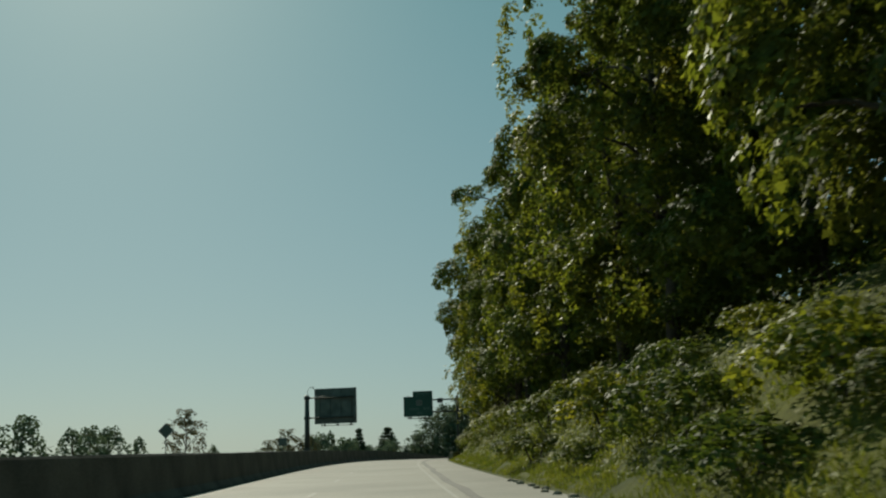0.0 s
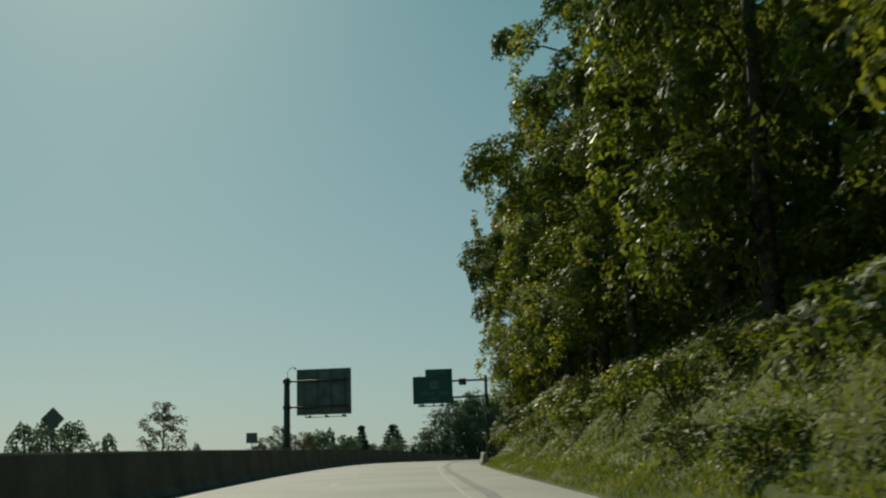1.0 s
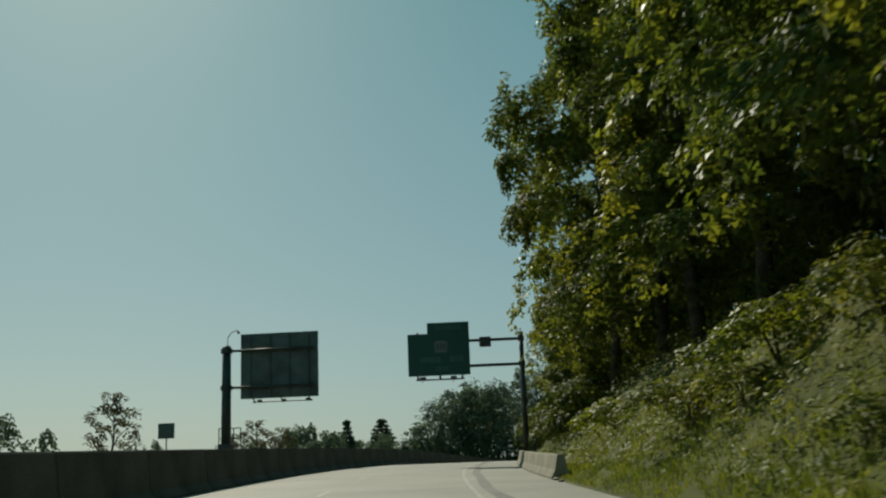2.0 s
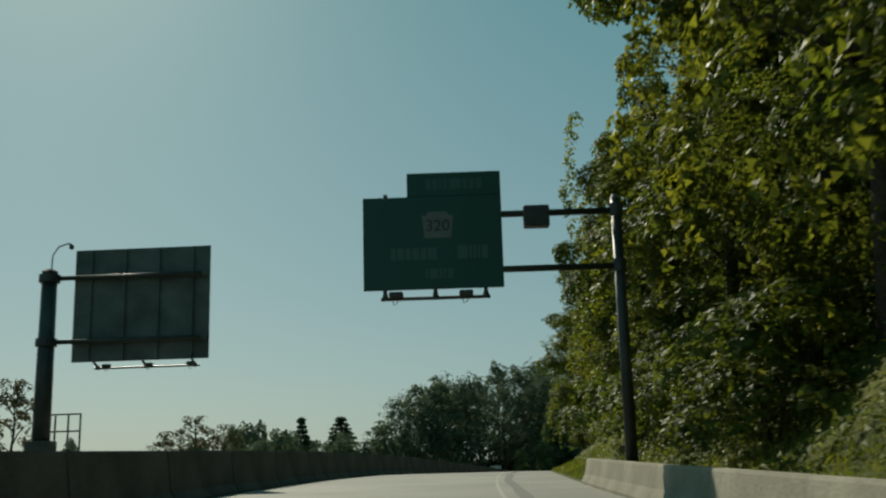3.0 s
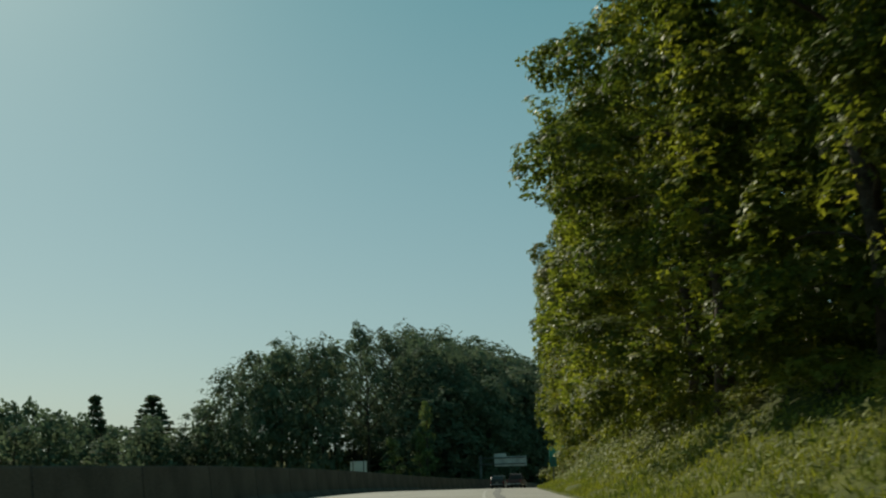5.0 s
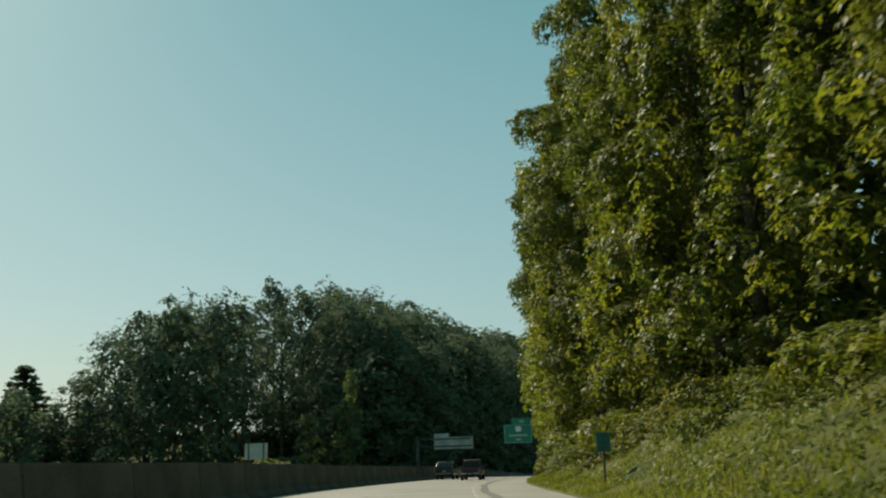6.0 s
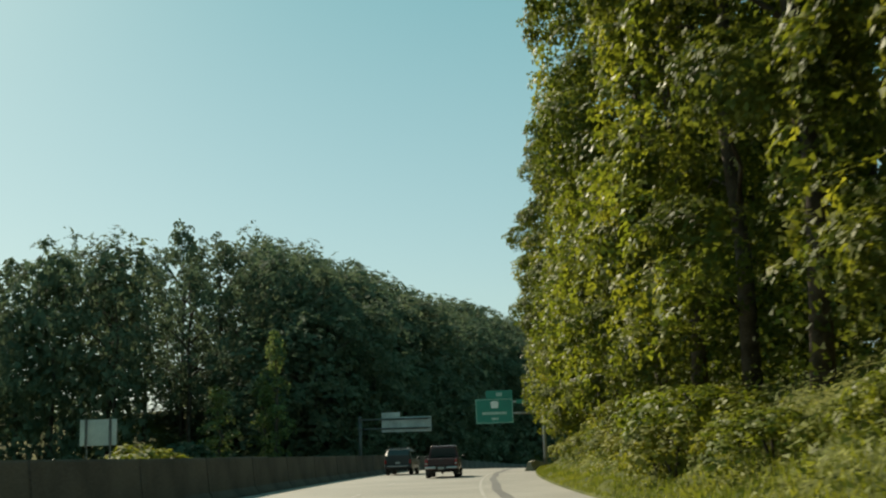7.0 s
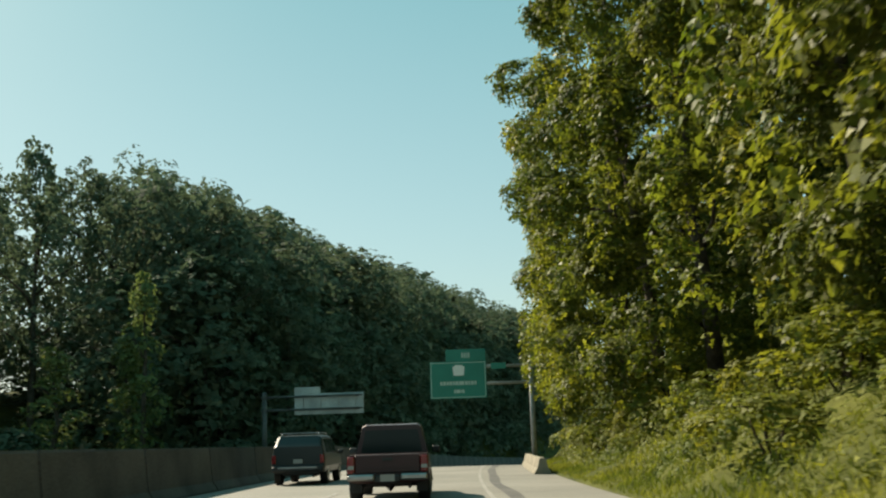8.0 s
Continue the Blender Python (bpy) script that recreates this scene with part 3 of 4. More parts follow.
RECESS = (0.0, 2.3, -0.3, 1.0, 2.8, 0.2)
LEAN = {254: 1.5, 282: 3.5, 289: 4.5, 296: 3.5}  # degrees towards the road
placed = set()
for i, (s, lat, k, top) in enumerate(BANK):
    k = k if s < 168 else 6 if k in (0, 2) else 5
    lat += 0.9 + (RECESS[i % 6] if lat > 8.8 and s < 70 else 0)
    base = float(land(s, lat)) - 0.2
    tall = (top - base) / SHAPES[k][0]
    m = stand(s, lat, base, rng.uniform(-25, 25)) @ Matrix.Diagonal((rng.uniform(0.95, 1.08), rng.uniform(0.95, 1.08), tall, 1))
    if s in LEAN:
        lean_foot = m.translation.copy()
        lean_axis = stand(s + 1, lat, base, 0).translation - stand(s, lat, base, 0).translation
        m = Matrix.Translation(lean_foot) @ Matrix.Rotation(-math.radians(LEAN[s]), 4, lean_axis) @ Matrix.Translation(-lean_foot) @ m
    (copy_thing(kinds[k], Matrix.Identity(4)) if k in placed else kinds[k]).matrix_basis = m
    placed.add(k)
# the wood behind them
back = tree_kind(31, 25, 5.6, 0.5, 28, 11, 0.42, LEAF, 0.28, 3, 0, label="tall tree in the wood above the bank", form="dome")
tagged(back, group="wood above the bank")
for k in range(43):
    s, lat = -6 + 8.0 * k + rng.uniform(-1.5, 1.5), 17.0 + rng.uniform(-1.2, 2.0)
    m = stand(s, lat, float(land(s, lat)) - 0.3, rng.uniform(0, 360)) @ Matrix.Diagonal((1, 1, rng.uniform(0.92, 1.1), 1))
    (copy_thing(back, Matrix.Identity(4)) if k else back).matrix_basis = m

# ---- wooded hill ahead on the left ----
HILL_H = (28, 30, 25)
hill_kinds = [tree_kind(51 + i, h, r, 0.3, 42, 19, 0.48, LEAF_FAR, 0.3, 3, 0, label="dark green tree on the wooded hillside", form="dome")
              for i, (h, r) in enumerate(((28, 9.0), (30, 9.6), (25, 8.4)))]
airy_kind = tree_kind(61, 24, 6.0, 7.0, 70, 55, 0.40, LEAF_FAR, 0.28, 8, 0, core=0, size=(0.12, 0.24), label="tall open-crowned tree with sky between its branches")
for kind in hill_kinds + [airy_kind]:
    tagged(kind, group="trees on the hill")
# s, lat, top over the road
HILL = [(328, -29, 15), (350, -52, 13), (358, -46, 14.5), (344, -44, 11), (324, -45, 26), (326, -54, 26.5), (330, -62, 26), (334, -70, 23), (337, -77, 17), (331, -24, 17), (341, -62, 28), (354, -66, 27)]
# how far the ridge dips below that, tree by tree along the middle and the upper row
DIPS = [[0, 0, 0, 0, 0, 1.0, 0, 0, 0.8, 0, 0, 1.0, 0, 0, 0, 0],
        [0, 0, 3.3, 3.6, 3.2, 0, 0.6, 4.2, 2.0, 2.2, 2.7, 3.0, 3.7, 4.8, 3.2, 5.0],
        [0, 0, 0, 0, 0, 0, 0, 0, 0, 1.0, 2.8, 0.9, 2.6, 3.0, 2.2, 5.4]]
for row, (lat0, top) in enumerate(((-22, 22.5), (-31, 30.5), (-41, 33))):
    for k in range(16):
        if row == 2 and k == 0:
            continue
        HILL.append((334 + 9.5 * k + 3 * row + rng.uniform(-3, 3), lat0 + rng.uniform(-2.5, 2.5), top + 0.3 * smooth(350, 400, 334 + 9.5 * k) - (3.0 if k < 2 else 0) - DIPS[row][k] + rng.uniform(-1.6, 1.6)))
placed = set()
for i, (s, lat, top) in enumerate(HILL):
    k = i % 3
    base = float(land(s, lat)) - 0.4
    m = stand(s, lat, base, rng.uniform(0, 360)) @ Matrix.Diagonal((*((0.8, 0.8) if s < 352 else (1.12, 1.12)), (top + float(np.interp(s, (380, 420), (1.9, 0.8))) + lift(s) - base) / HILL_H[k], 1))
    (copy_thing(hill_kinds[k], Matrix.Identity(4)) if k in placed else hill_kinds[k]).matrix_basis = m
    placed.add(k)
for i, (s, lat, top) in enumerate(((339, -45, 32.5), (330, -39, 25), (336, -24.5, 25), (345, -28, 27), (352, -31, 29), (326, -47, 26), (346, -43, 32), (350, -49, 32.5), (334, -34, 25), (342, -52, 29))):
    base = float(land(s, lat)) - 0.4
    m = stand(s, lat, base, 80 * i) @ Matrix.Diagonal((1, 1, (top + lift(s) - base) / 24, 1))
    (copy_thing(airy_kind, Matrix.Identity(4)) if i else airy_kind).matrix_basis = m
vined = tree_kind(62, 13, 2.3, 0.4, 15, 108, 0.34, LEAF_PALE, 0.2, 2, 0, core=0, size=(0.25, 0.6), label="old trunk wrapped in light green vines")
tagged(vined, group="vine-wrapped trunks")
for i, (s, lat, top) in enumerate(((320, -24.6, 15), (315, -28.6, 8.6), (322, -26.5, 10))):
    m = stand(s, lat, float(land(s, lat)) - 0.3, 70 * i) @ Matrix.Diagonal((1, 1, top / 13, 1))
    (copy_thing(vined, Matrix.Identity(4)) if i else vined).matrix_basis = m

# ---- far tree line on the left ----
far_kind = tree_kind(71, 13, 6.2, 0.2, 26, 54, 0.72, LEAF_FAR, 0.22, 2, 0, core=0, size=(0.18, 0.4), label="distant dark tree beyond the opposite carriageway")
thin_kind = tree_kind(72, 16, 6.0, 2.0, 60, 55, 0.36, LEAF_AUTUMN, 0.2, 7, 0, core=0, size=(0.12, 0.24), label="distant thin-leaved tree against the bright sky")
pine_kind = tagged(new("tree"), "dark conifer standing in the far tree line", "tree")
_r = np.random.default_rng(73)
share("trunk", limb_mesh("trunk", _r, (0, 0, -0.4), (0, 0, 18.6), 0.26, 0.04), pine_kind)
_tiers = []
for i in range(13):
    u = i / 12
    for k in range(6 if i < 9 else 4):
        reach = 3.6 * (1 - u) ** 0.8 * _r.uniform(0.55, 1.0)
        a = k * math.tau / 6 + i * 0.6
        size = np.array([1, 1, 0.45]) * (0.35 + 1.25 * (1 - u))
        _tiers.append(sprays(np.array([reach * math.cos(a), reach * math.sin(a), 2.5 + 16.2 * u - 0.25 * reach]), size, 4, 0.4, 1.0, 0.5, 1.6, i, _r))
share("crown", mesh_of("crown", *joined(_tiers), LEAF_PINE), pine_kind)
# s, lat, top over the road, kind, width
FAR = [(186, -92, 10.5, 0, 1), (178, -98, 8, 1, 1), (198, -90, 8.6, 0, 0.7), (205, -91, 9.4, 0, 0.75), (213, -92, 10, 0, 0.8), (226, -94, 8.5, 0, 0.6), (236, -88, 18, 1, 1.15), (253, -92, 8, 0, 0.35), (286.5, -92, 16.6, 1, 1.3), (281, -95, 13, 1, 1.1),
       (291, -88, 15, 1, 1), (299, -92, 13, 0, 0.6), (306, -94, 14.6, 0, 0.7), (312, -95, 15.4, 0, 0.7), (320, -93, 13, 0, 0.8), (329, -97, 19, 2, 0.8), (325, -96, 12, 0, 0.8), (342.5, -95, 20, 2, 1.35),
       (350, -101, 15, 0, 1), (358, -94, 13, 0, 1), (366, -100, 12, 0, 1), (340, -88, 10, 0, 1), (352, -84, 12, 0, 1), (168, -95, 7, 0, 1), (156, -95, 9, 0, 1), (146, -97, 7, 1, 1), (134, -95, 8, 0, 1), (120, -92, 8, 0, 1)]
FAR += [(303 + 9 * k, -106 + 4 * math.sin(k * 2.1), 11.5 + 2.2 * math.sin(k * 1.7) + 0.3 * k, 0, 0.9) for k in range(9)]
FAR += [(295 + 5.5 * k, -82 + 3 * math.sin(k * 2.7), 9.6 + 2.5 * math.sin(k * 1.3) + 0.12 * k, 0, 0.9) for k in range(12)]
FH, FK, placed = (13, 16, 19), (far_kind, thin_kind, pine_kind), set()
for i, (s, lat, top, k, wide) in enumerate(FAR):
    base = float(land(s, lat)) - 0.3
    top += 1.8 if k == 0 and s < 330 else 0
    z = (top + lift(s) - base) / FH[k]
    m = stand(s, lat, base, 67 * i) @ Matrix.Diagonal((1.25 * wide, 1.25 * wide, z, 1) if k == 0 else (wide * z, wide * z, z, 1) if k == 1 else (1.7 * wide * z, 1.7 * wide * z, z, 1))
    (copy_thing(FK[k], Matrix.Identity(4)) if k in placed else tagged(FK[k], group="far tree line")).matrix_basis = m
    placed.add(k)


# ---- shrubs ----
def bush_kind(seed, size, mat, leaf, label, group):
    r = np.random.default_rng(seed)
    bush = new("bush")
    sets = []
    for i in range(13):
        a, u = i * 2.399, math.sqrt((i + 0.5) / 13)
        c = np.array([math.cos(a) * size * 0.75 * u, math.sin(a) * size * 0.75 * u, size * (0.15 + 0.55 * math.sqrt(max(0, 1 - u * u))) + r.uniform(-0.1, 0.15) * size])
        w = size * r.uniform(0.24, 0.42)
        sets.append(lobe(c, w * np.array([1, 1, 0.85]), int(5 + 1.25 * (w / leaf) ** 2), leaf, r, (math.cos(a) * u, math.sin(a) * u, 0.7)))
    v, f = joined(sets)
    share("foliage", mesh_of("foliage", v, f, mat), bush)
    for k in range(3):
        share("stem", limb_mesh("stem", r, (0, 0, -0.2), (math.cos(k * 2.1) * size * 0.5, math.sin(k * 2.1) * size * 0.5, size * 0.8), 0.04, 0.012), bush)
    return tagged(bush, label, "bush", group)


def scatter(kinds_, spots, sizes):
    for i, (s, lat) in enumerate(spots):
        k = i % len(kinds_)
        z = sizes[i % len(sizes)]
        m = stand(s, lat, float(land(s, lat)) - 0.1, 77 * i) @ Matrix.Diagonal((z, z, z * (0.85 + 0.1 * math.sin(i)), 1))
        (copy_thing(kinds_[k], Matrix.Identity(4)) if i >= len(kinds_) else kinds_[k]).matrix_basis = m


bank_bushes = [bush_kind(81 + i, 1.5, LEAF_VINE, 0.135, "leafy bush overgrown with creepers on the bank", "bushes on the bank") for i in range(2)]
rng = np.random.default_rng(21)
scatter(bank_bushes, [(6 + 8.4 * k + rng.uniform(-1.8, 1.8), 7.2 + rng.uniform(-0.5, 1.6) + (2.2 if 134 < 6 + 8.4 * k < 224 else 0)) for k in range(39)], (0.8, 1.15, 0.65, 1.3, 0.95))
mounds = [bush_kind(83 + i, 1.5, WEED, 0.135, "mound of bright yellow-green creepers on the bank", "creeper mounds") for i in range(2)]
scatter(mounds, [(120 + 3.4 * k + rng.uniform(-1, 1), 8.4 + rng.uniform(-0.6, 1.6)) for k in range(18)] + [(182 + 2.3 * k + rng.uniform(-1, 1), (8.6 if k < 14 else 7.6 if k < 18 else 6.3) + rng.uniform(-0.6, 2.2)) for k in range(52)]
        + [(56 + 3.4 * k, 6.9 + rng.uniform(-0.9, 1.4)) for k in range(10)], (0.75, 0.55, 0.9, 0.65, 1.0))
scatter([bush_kind(87, 1.8, WEED, 0.26, "sunlit mound of yellow-green weeds beyond the parapet", "weed mounds beyond the parapet")],
        [(277, -20.3), (280, -20.8), (283, -20.2), (285.5, -20.6)], (1.0, 1.25, 1.1, 0.7))
scatter([bush_kind(86, 1.5, LEAF, 0.135, "dark leafy bush tangled with creepers on the bank", "dark bushes on the bank")], [(1 + 2.9 * k, 6.6 + 1.3 * math.sin(k * 2.3)) for k in range(19)], (0.8, 1.05, 0.7, 1.2))
understory = [bush_kind(85, 2.6, LEAF, 0.21, "dark leafy understory shrub beneath the trees", "understory")]
scatter(understory, [(-2 + 9.5 * k + rng.uniform(-1.5, 1.5), 13.2 + rng.uniform(-1, 1)) for k in range(35)], (1.0, 1.3, 0.9, 1.2))
scatter([bush_kind(88, 2.2, LEAF, 0.17, "dark leafy shrub on the slope behind the concrete barrier", "shrubs behind the barrier")],
        [(115.5 + 1.9 * k, 6.8 + 1.0 * (k % 3)) for k in range(11)], (1.0, 1.25, 0.9, 1.15))
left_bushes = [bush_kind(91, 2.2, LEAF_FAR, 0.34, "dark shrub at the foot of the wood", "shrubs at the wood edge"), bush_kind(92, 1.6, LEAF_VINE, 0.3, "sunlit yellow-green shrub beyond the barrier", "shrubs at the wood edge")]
scatter(left_bushes, [(300 + 3.4 * k, -20 - 1.5 * (k % 4) - (6 * max(0, 8 - k)) ) if k % 2 == 0 else (268 + 2.1 * k, -20.5 - 0.8 * (k % 3)) for k in range(34)], (1.0, 0.9, 1.5, 0.7))

# ---- undergrowth on the bank ----
rng = np.random.default_rng(9)
n = 85000
s = rng.uniform(-5, 335, n)
lat = 5.0 + 8.0 * rng.beta(1.0, 1.6, n)
thick = 0.55 + 0.45 * np.sin(s * 0.55 + lat * 1.3) * np.sin(s * 0.23 - lat * 0.7 + 2)
mown = 1 - 0.7 * smooth(138, 150, s) * (1 - 0.6 * smooth(178, 196, s)) * (1 - smooth(206, 226, s))
h = land(s, lat) + rng.uniform(0, 1, n) ** 1.3 * (0.1 + 1.25 * mown * thick * np.clip((lat - 5.0) / 1.2, 0.0, 1))
v, f = leaf_blades(along(s, lat, h), np.tile((-0.4, -0.1, 0.8), (n, 1)), 0.17, rng, -0.4, 0.45)
tagged(new("undergrowth", mesh_of("undergrowth", v, f, WEED)), "dense light green weeds and creepers on the bank", "undergrowth", kind="stuff")
n = 105000
s = rng.uniform(-5, 335, n)
lat = 4.12 + 4.2 * rng.beta(1.0, 1.6, n)
tall = 0.12 + 0.15 * rng.uniform(0, 1, n) * np.clip((lat - 4.2) / 1.0, 0.15, 1)
sideways = rng.normal(0, 1, (n, 3)) * (1, 1, 0.25)
v, f = leaf_cards(along(s, lat, land(s, lat) + tall * 0.4), sideways, tall * 1.3, rng, -1.6, 0.16)
tagged(new("grass", mesh_of("grass", v, f[:, :3], WEED)), "unmown yellow-green grass along the road verge", "grass", kind="stuff")


# ---- stones washed down to the edge of the shoulder ----
rng = np.random.default_rng(44)
for i in range(14):
    s, lat, w = (21 + 1.5 * i, 3.86, 0.2) if i < 10 else (92.0 + 0.5 * (i - 10), 3.95, 0.16)
    bm = bmesh.new()
    bmesh.ops.create_icosphere(bm, subdivisions=1, radius=w * rng.uniform(0.35, 0.65))
    for vert in bm.verts:
        vert.co = Vector((vert.co.x * rng.uniform(0.8, 1.5), vert.co.y * rng.uniform(0.8, 1.5), vert.co.z * rng.uniform(0.5, 0.8)))
    me = bpy.data.meshes.new("stone")
    bm.to_mesh(me)
    bm.free()
    me.materials.append(CONCRETE)
    stone = tagged(new("stone", me), "small pale stone lying at the edge of the shoulder", "stone", "stones at the shoulder")
    stone.matrix_basis = stand(s + rng.uniform(-0.5, 0.5), lat + rng.uniform(-0.12, 0.18), 0.0, rng.uniform(0, 360))


# ---- overhead signs ----
def letters(text, size, x, y, z, mat, parent, label=""):
    """Flat built-in lettering, facing -y."""
    cu = bpy.data.curves.new("lettering", "FONT")
    cu.body, cu.size, cu.align_x, cu.align_y, cu.extrude = text, size, "CENTER", "CENTER", 0.003
    cu.materials.append(mat)
    ob = new("lettering", cu)
    ob.parent, ob.matrix_basis = parent, pose(x, y, z, 90, 0, 0)
    return tagged(ob, label)


def bars(row, x, y, z, height, mat, parent):
    """Writing that cannot be read: plain upright bars, one a letter."""
    total = sum(row) + 0.04 * (len(row) - 1)
    u = x - total / 2
    for w in row:
        part("letter_bar", boxes([(u + w / 2, y, z, w, 0.006, height)]), mat, parent)
        u += w + 0.04


def gantry_sign(s, lat0, lat1, low, high, pole_lat, arms, face, label, tab=None, lights=True, pole_r=0.2, back=None, sheet=None, up=0.0):
    """A cantilever sign: a pole beside the road, two arms and a panel with its front or its back to the traffic."""
    root = tagged(new("overhead_sign"), label, "road sign")
    root.matrix_basis = stand(s, 0, up)
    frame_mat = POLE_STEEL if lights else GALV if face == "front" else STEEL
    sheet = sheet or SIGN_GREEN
    text = SIGN_PALE if sheet is SIGN_LIT else SIGN_TEXT
    d = -0.32 if face == "front" else 0.3
    base = float(land(s, pole_lat)) - up
    side = 1 if pole_lat > lat1 else -1
    far = lat0 if side > 0 else lat1
    top = max(arms) + 0.3
    part("pole", tube([(pole_lat, 0, base - 0.3), (pole_lat, 0, top)], [pole_r * 1.1, pole_r * 0.9], 16), frame_mat, root, "tapered steel pole", True)
    part("pole_cap", tube([(pole_lat, 0, top), (pole_lat, 0, top + 0.10)], [pole_r, pole_r * 0.6], 16), STEEL, root)
    part("base_plate", boxes([(pole_lat, 0, base + 0.05, pole_r * 3.4, pole_r * 3.4, 0.16)], 0.02), STEEL, root)
    for z in arms:
        part("arm", tube([(pole_lat - side * 0.05, 0, z), (far + side * 0.3, 0, z)], 0.1 if pole_r > 0.25 else 0.085, 10), frame_mat, root, "", True)
        part("collar", tube([(pole_lat, 0, z - 0.16), (pole_lat, 0, z + 0.16)], pole_r * 1.25, 16), frame_mat, root)
    panel = part("panel", boxes([((lat0 + lat1) / 2, d, (low + high) / 2, lat1 - lat0, 0.06, high - low)], 0.012), sheet if face == "front" else back or ALU, root,
                 "dark green sign panel" if face == "front" else "grey ribbed back of a sign panel")
    n = max(3, int((lat1 - lat0) / 1.3))
    for k in range(n):
        x = lat0 + (lat1 - lat0) * (k + 0.5) / n
        part("rib", boxes([(x, d + (0.12 if face == "front" else -0.09), (low + high) / 2, 0.1, 0.12, (high - low) * 0.98)]), (back or frame_mat) if lights else ALU, panel)
    if face == "back":
        for z in arms:
            part("rail", boxes([((lat0 + lat1) / 2, d - 0.2, z, lat1 - lat0 - 0.1, 0.1, 0.2 if lights else 0.1)], 0.01), back or frame_mat, panel)
    if tab:
        t = part("exit_tab", boxes([((tab[0] + tab[1]) / 2, d, (high + tab[2]) / 2 + 0.004, tab[1] - tab[0], 0.06, tab[2] - high)], 0.012), sheet, root, "small exit number panel")
        bars((0.13, 0.12, 0.06, 0.11, 0.3, 0.12, 0.13, 0.13) if lights else (0.1, 0.1, 0.06, 0.1), (tab[0] + tab[1]) / 2, d - 0.035, (high + tab[2]) / 2, (tab[2] - high) * 0.45, text, t)
    if lights:
        z = low - 0.2
        w0, w1 = lat0 + (lat1 - lat0) * 0.12, lat1 - (lat1 - lat0) * 0.1
        dy = d + 0.1 if face == "front" else d + 0.7
        part("light_rail", tube([(w0, dy, z), (w1, dy, z)], 0.045, 8), POLE_STEEL, root)
        for k in range(3):
            x = w0 + (w1 - w0) * (0.04 + 0.46 * k)
            bm = tube([(x, d, low + 0.1), (x, (d + dy) / 2, low - 0.06), (x, dy, z)], [0.05, 0.05, 0.09], 6)
            part("light_bracket", bm, POLE_STEEL, root)
        for k in range(2 if face == "front" else 3):
            x = w0 + (w1 - w0) * ((0.14, 0.78)[k] if face == "front" else 0.12 + 0.4 * k)
            lamp = part("sign_light", boxes([(x, dy - 0.05, z + 0.09, 0.34, 0.24, 0.14)], 0.03), POLE_STEEL, root, "sign floodlight housing")
            part("lamp_cable", tube([(x - 0.1, dy, z), (x - 0.06, dy + 0.02, z - 0.14), (x + 0.02, dy, z - 0.1), (x + 0.05, dy, z + 0.02)], 0.012, 5), TRIM, lamp)
    return root, d


def keystone(x, y, z, w, parent, text="", mat=None):
    """A white route shield: wide shoulders, narrowing foot."""
    bm = bmesh.new()
    half = [(0.30, 0.50), (0.36, 0.36), (0.50, 0.36), (0.42, -0.50)]
    pts = half + [(-a, b) for a, b in half[::-1]]
    bm.faces.new([bm.verts.new((x + a * w, y, z + b * w * 0.85)) for a, b in pts])
    bmesh.ops.recalc_face_normals(bm, faces=bm.faces)
    shield = part("route_shield", bm, mat or SHIELD, parent, "white keystone route shield")
    if text:
        letters(text, w * 0.52, x, y - 0.004, z - 0.03, SIGN_BLACK, shield, "black route number")
    return shield


def panel_of(root):
    return next(c for c in root.children if c.name.startswith("panel"))


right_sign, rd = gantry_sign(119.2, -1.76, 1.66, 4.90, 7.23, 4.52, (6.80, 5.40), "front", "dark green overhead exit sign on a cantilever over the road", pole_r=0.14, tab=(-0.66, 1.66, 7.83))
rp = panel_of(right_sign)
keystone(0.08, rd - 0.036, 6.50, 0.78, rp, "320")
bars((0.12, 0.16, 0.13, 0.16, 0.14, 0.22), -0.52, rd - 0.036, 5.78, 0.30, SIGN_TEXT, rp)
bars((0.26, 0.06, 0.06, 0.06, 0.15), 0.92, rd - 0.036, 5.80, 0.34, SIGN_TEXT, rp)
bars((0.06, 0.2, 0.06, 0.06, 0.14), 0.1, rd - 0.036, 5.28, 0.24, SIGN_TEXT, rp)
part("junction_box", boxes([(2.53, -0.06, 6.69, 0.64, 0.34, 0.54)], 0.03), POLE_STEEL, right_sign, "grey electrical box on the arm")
part("bracket_stub", boxes([(-1.2, rd, 7.22, 0.1, 0.08, 0.18)], 0.01), STEEL, right_sign)
left_sign, ld = gantry_sign(135.0, -15.95, -10.2, 5.1, 9.82, -16.92, (8.6, 5.93), "back", "back of a large overhead sign over the opposite carriageway", pole_r=0.34, back=ALU_DARK)
part("lamp_hook", tube([(-16.86, 0, 8.9), (-16.84, 0, 9.6), (-16.6, 0, 9.95), (-16.2, 0, 10.08), (-16.06, 0, 10.05)], 0.03, 6), STEEL, left_sign)
part("lamp_head", boxes([(-16.05, 0, 9.93, 0.15, 0.2, 0.2)], 0.03), STEEL, left_sign)
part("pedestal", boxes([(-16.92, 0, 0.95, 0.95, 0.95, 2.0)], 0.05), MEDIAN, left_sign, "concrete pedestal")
far_sign, fd = gantry_sign(308.0, -1.86, 1.48, 3.6, 5.78, 4.1, (5.45, 4.45), "front", "bright green overhead route sign on a steel cantilever", tab=(-0.9, 1.46, 6.48), lights=False, pole_r=0.14, sheet=SIGN_LIT, up=0.33)
fp = panel_of(far_sign)
keystone(-0.15, fd - 0.036, 5.25, 0.72, fp, "", SIGN_WHITE)
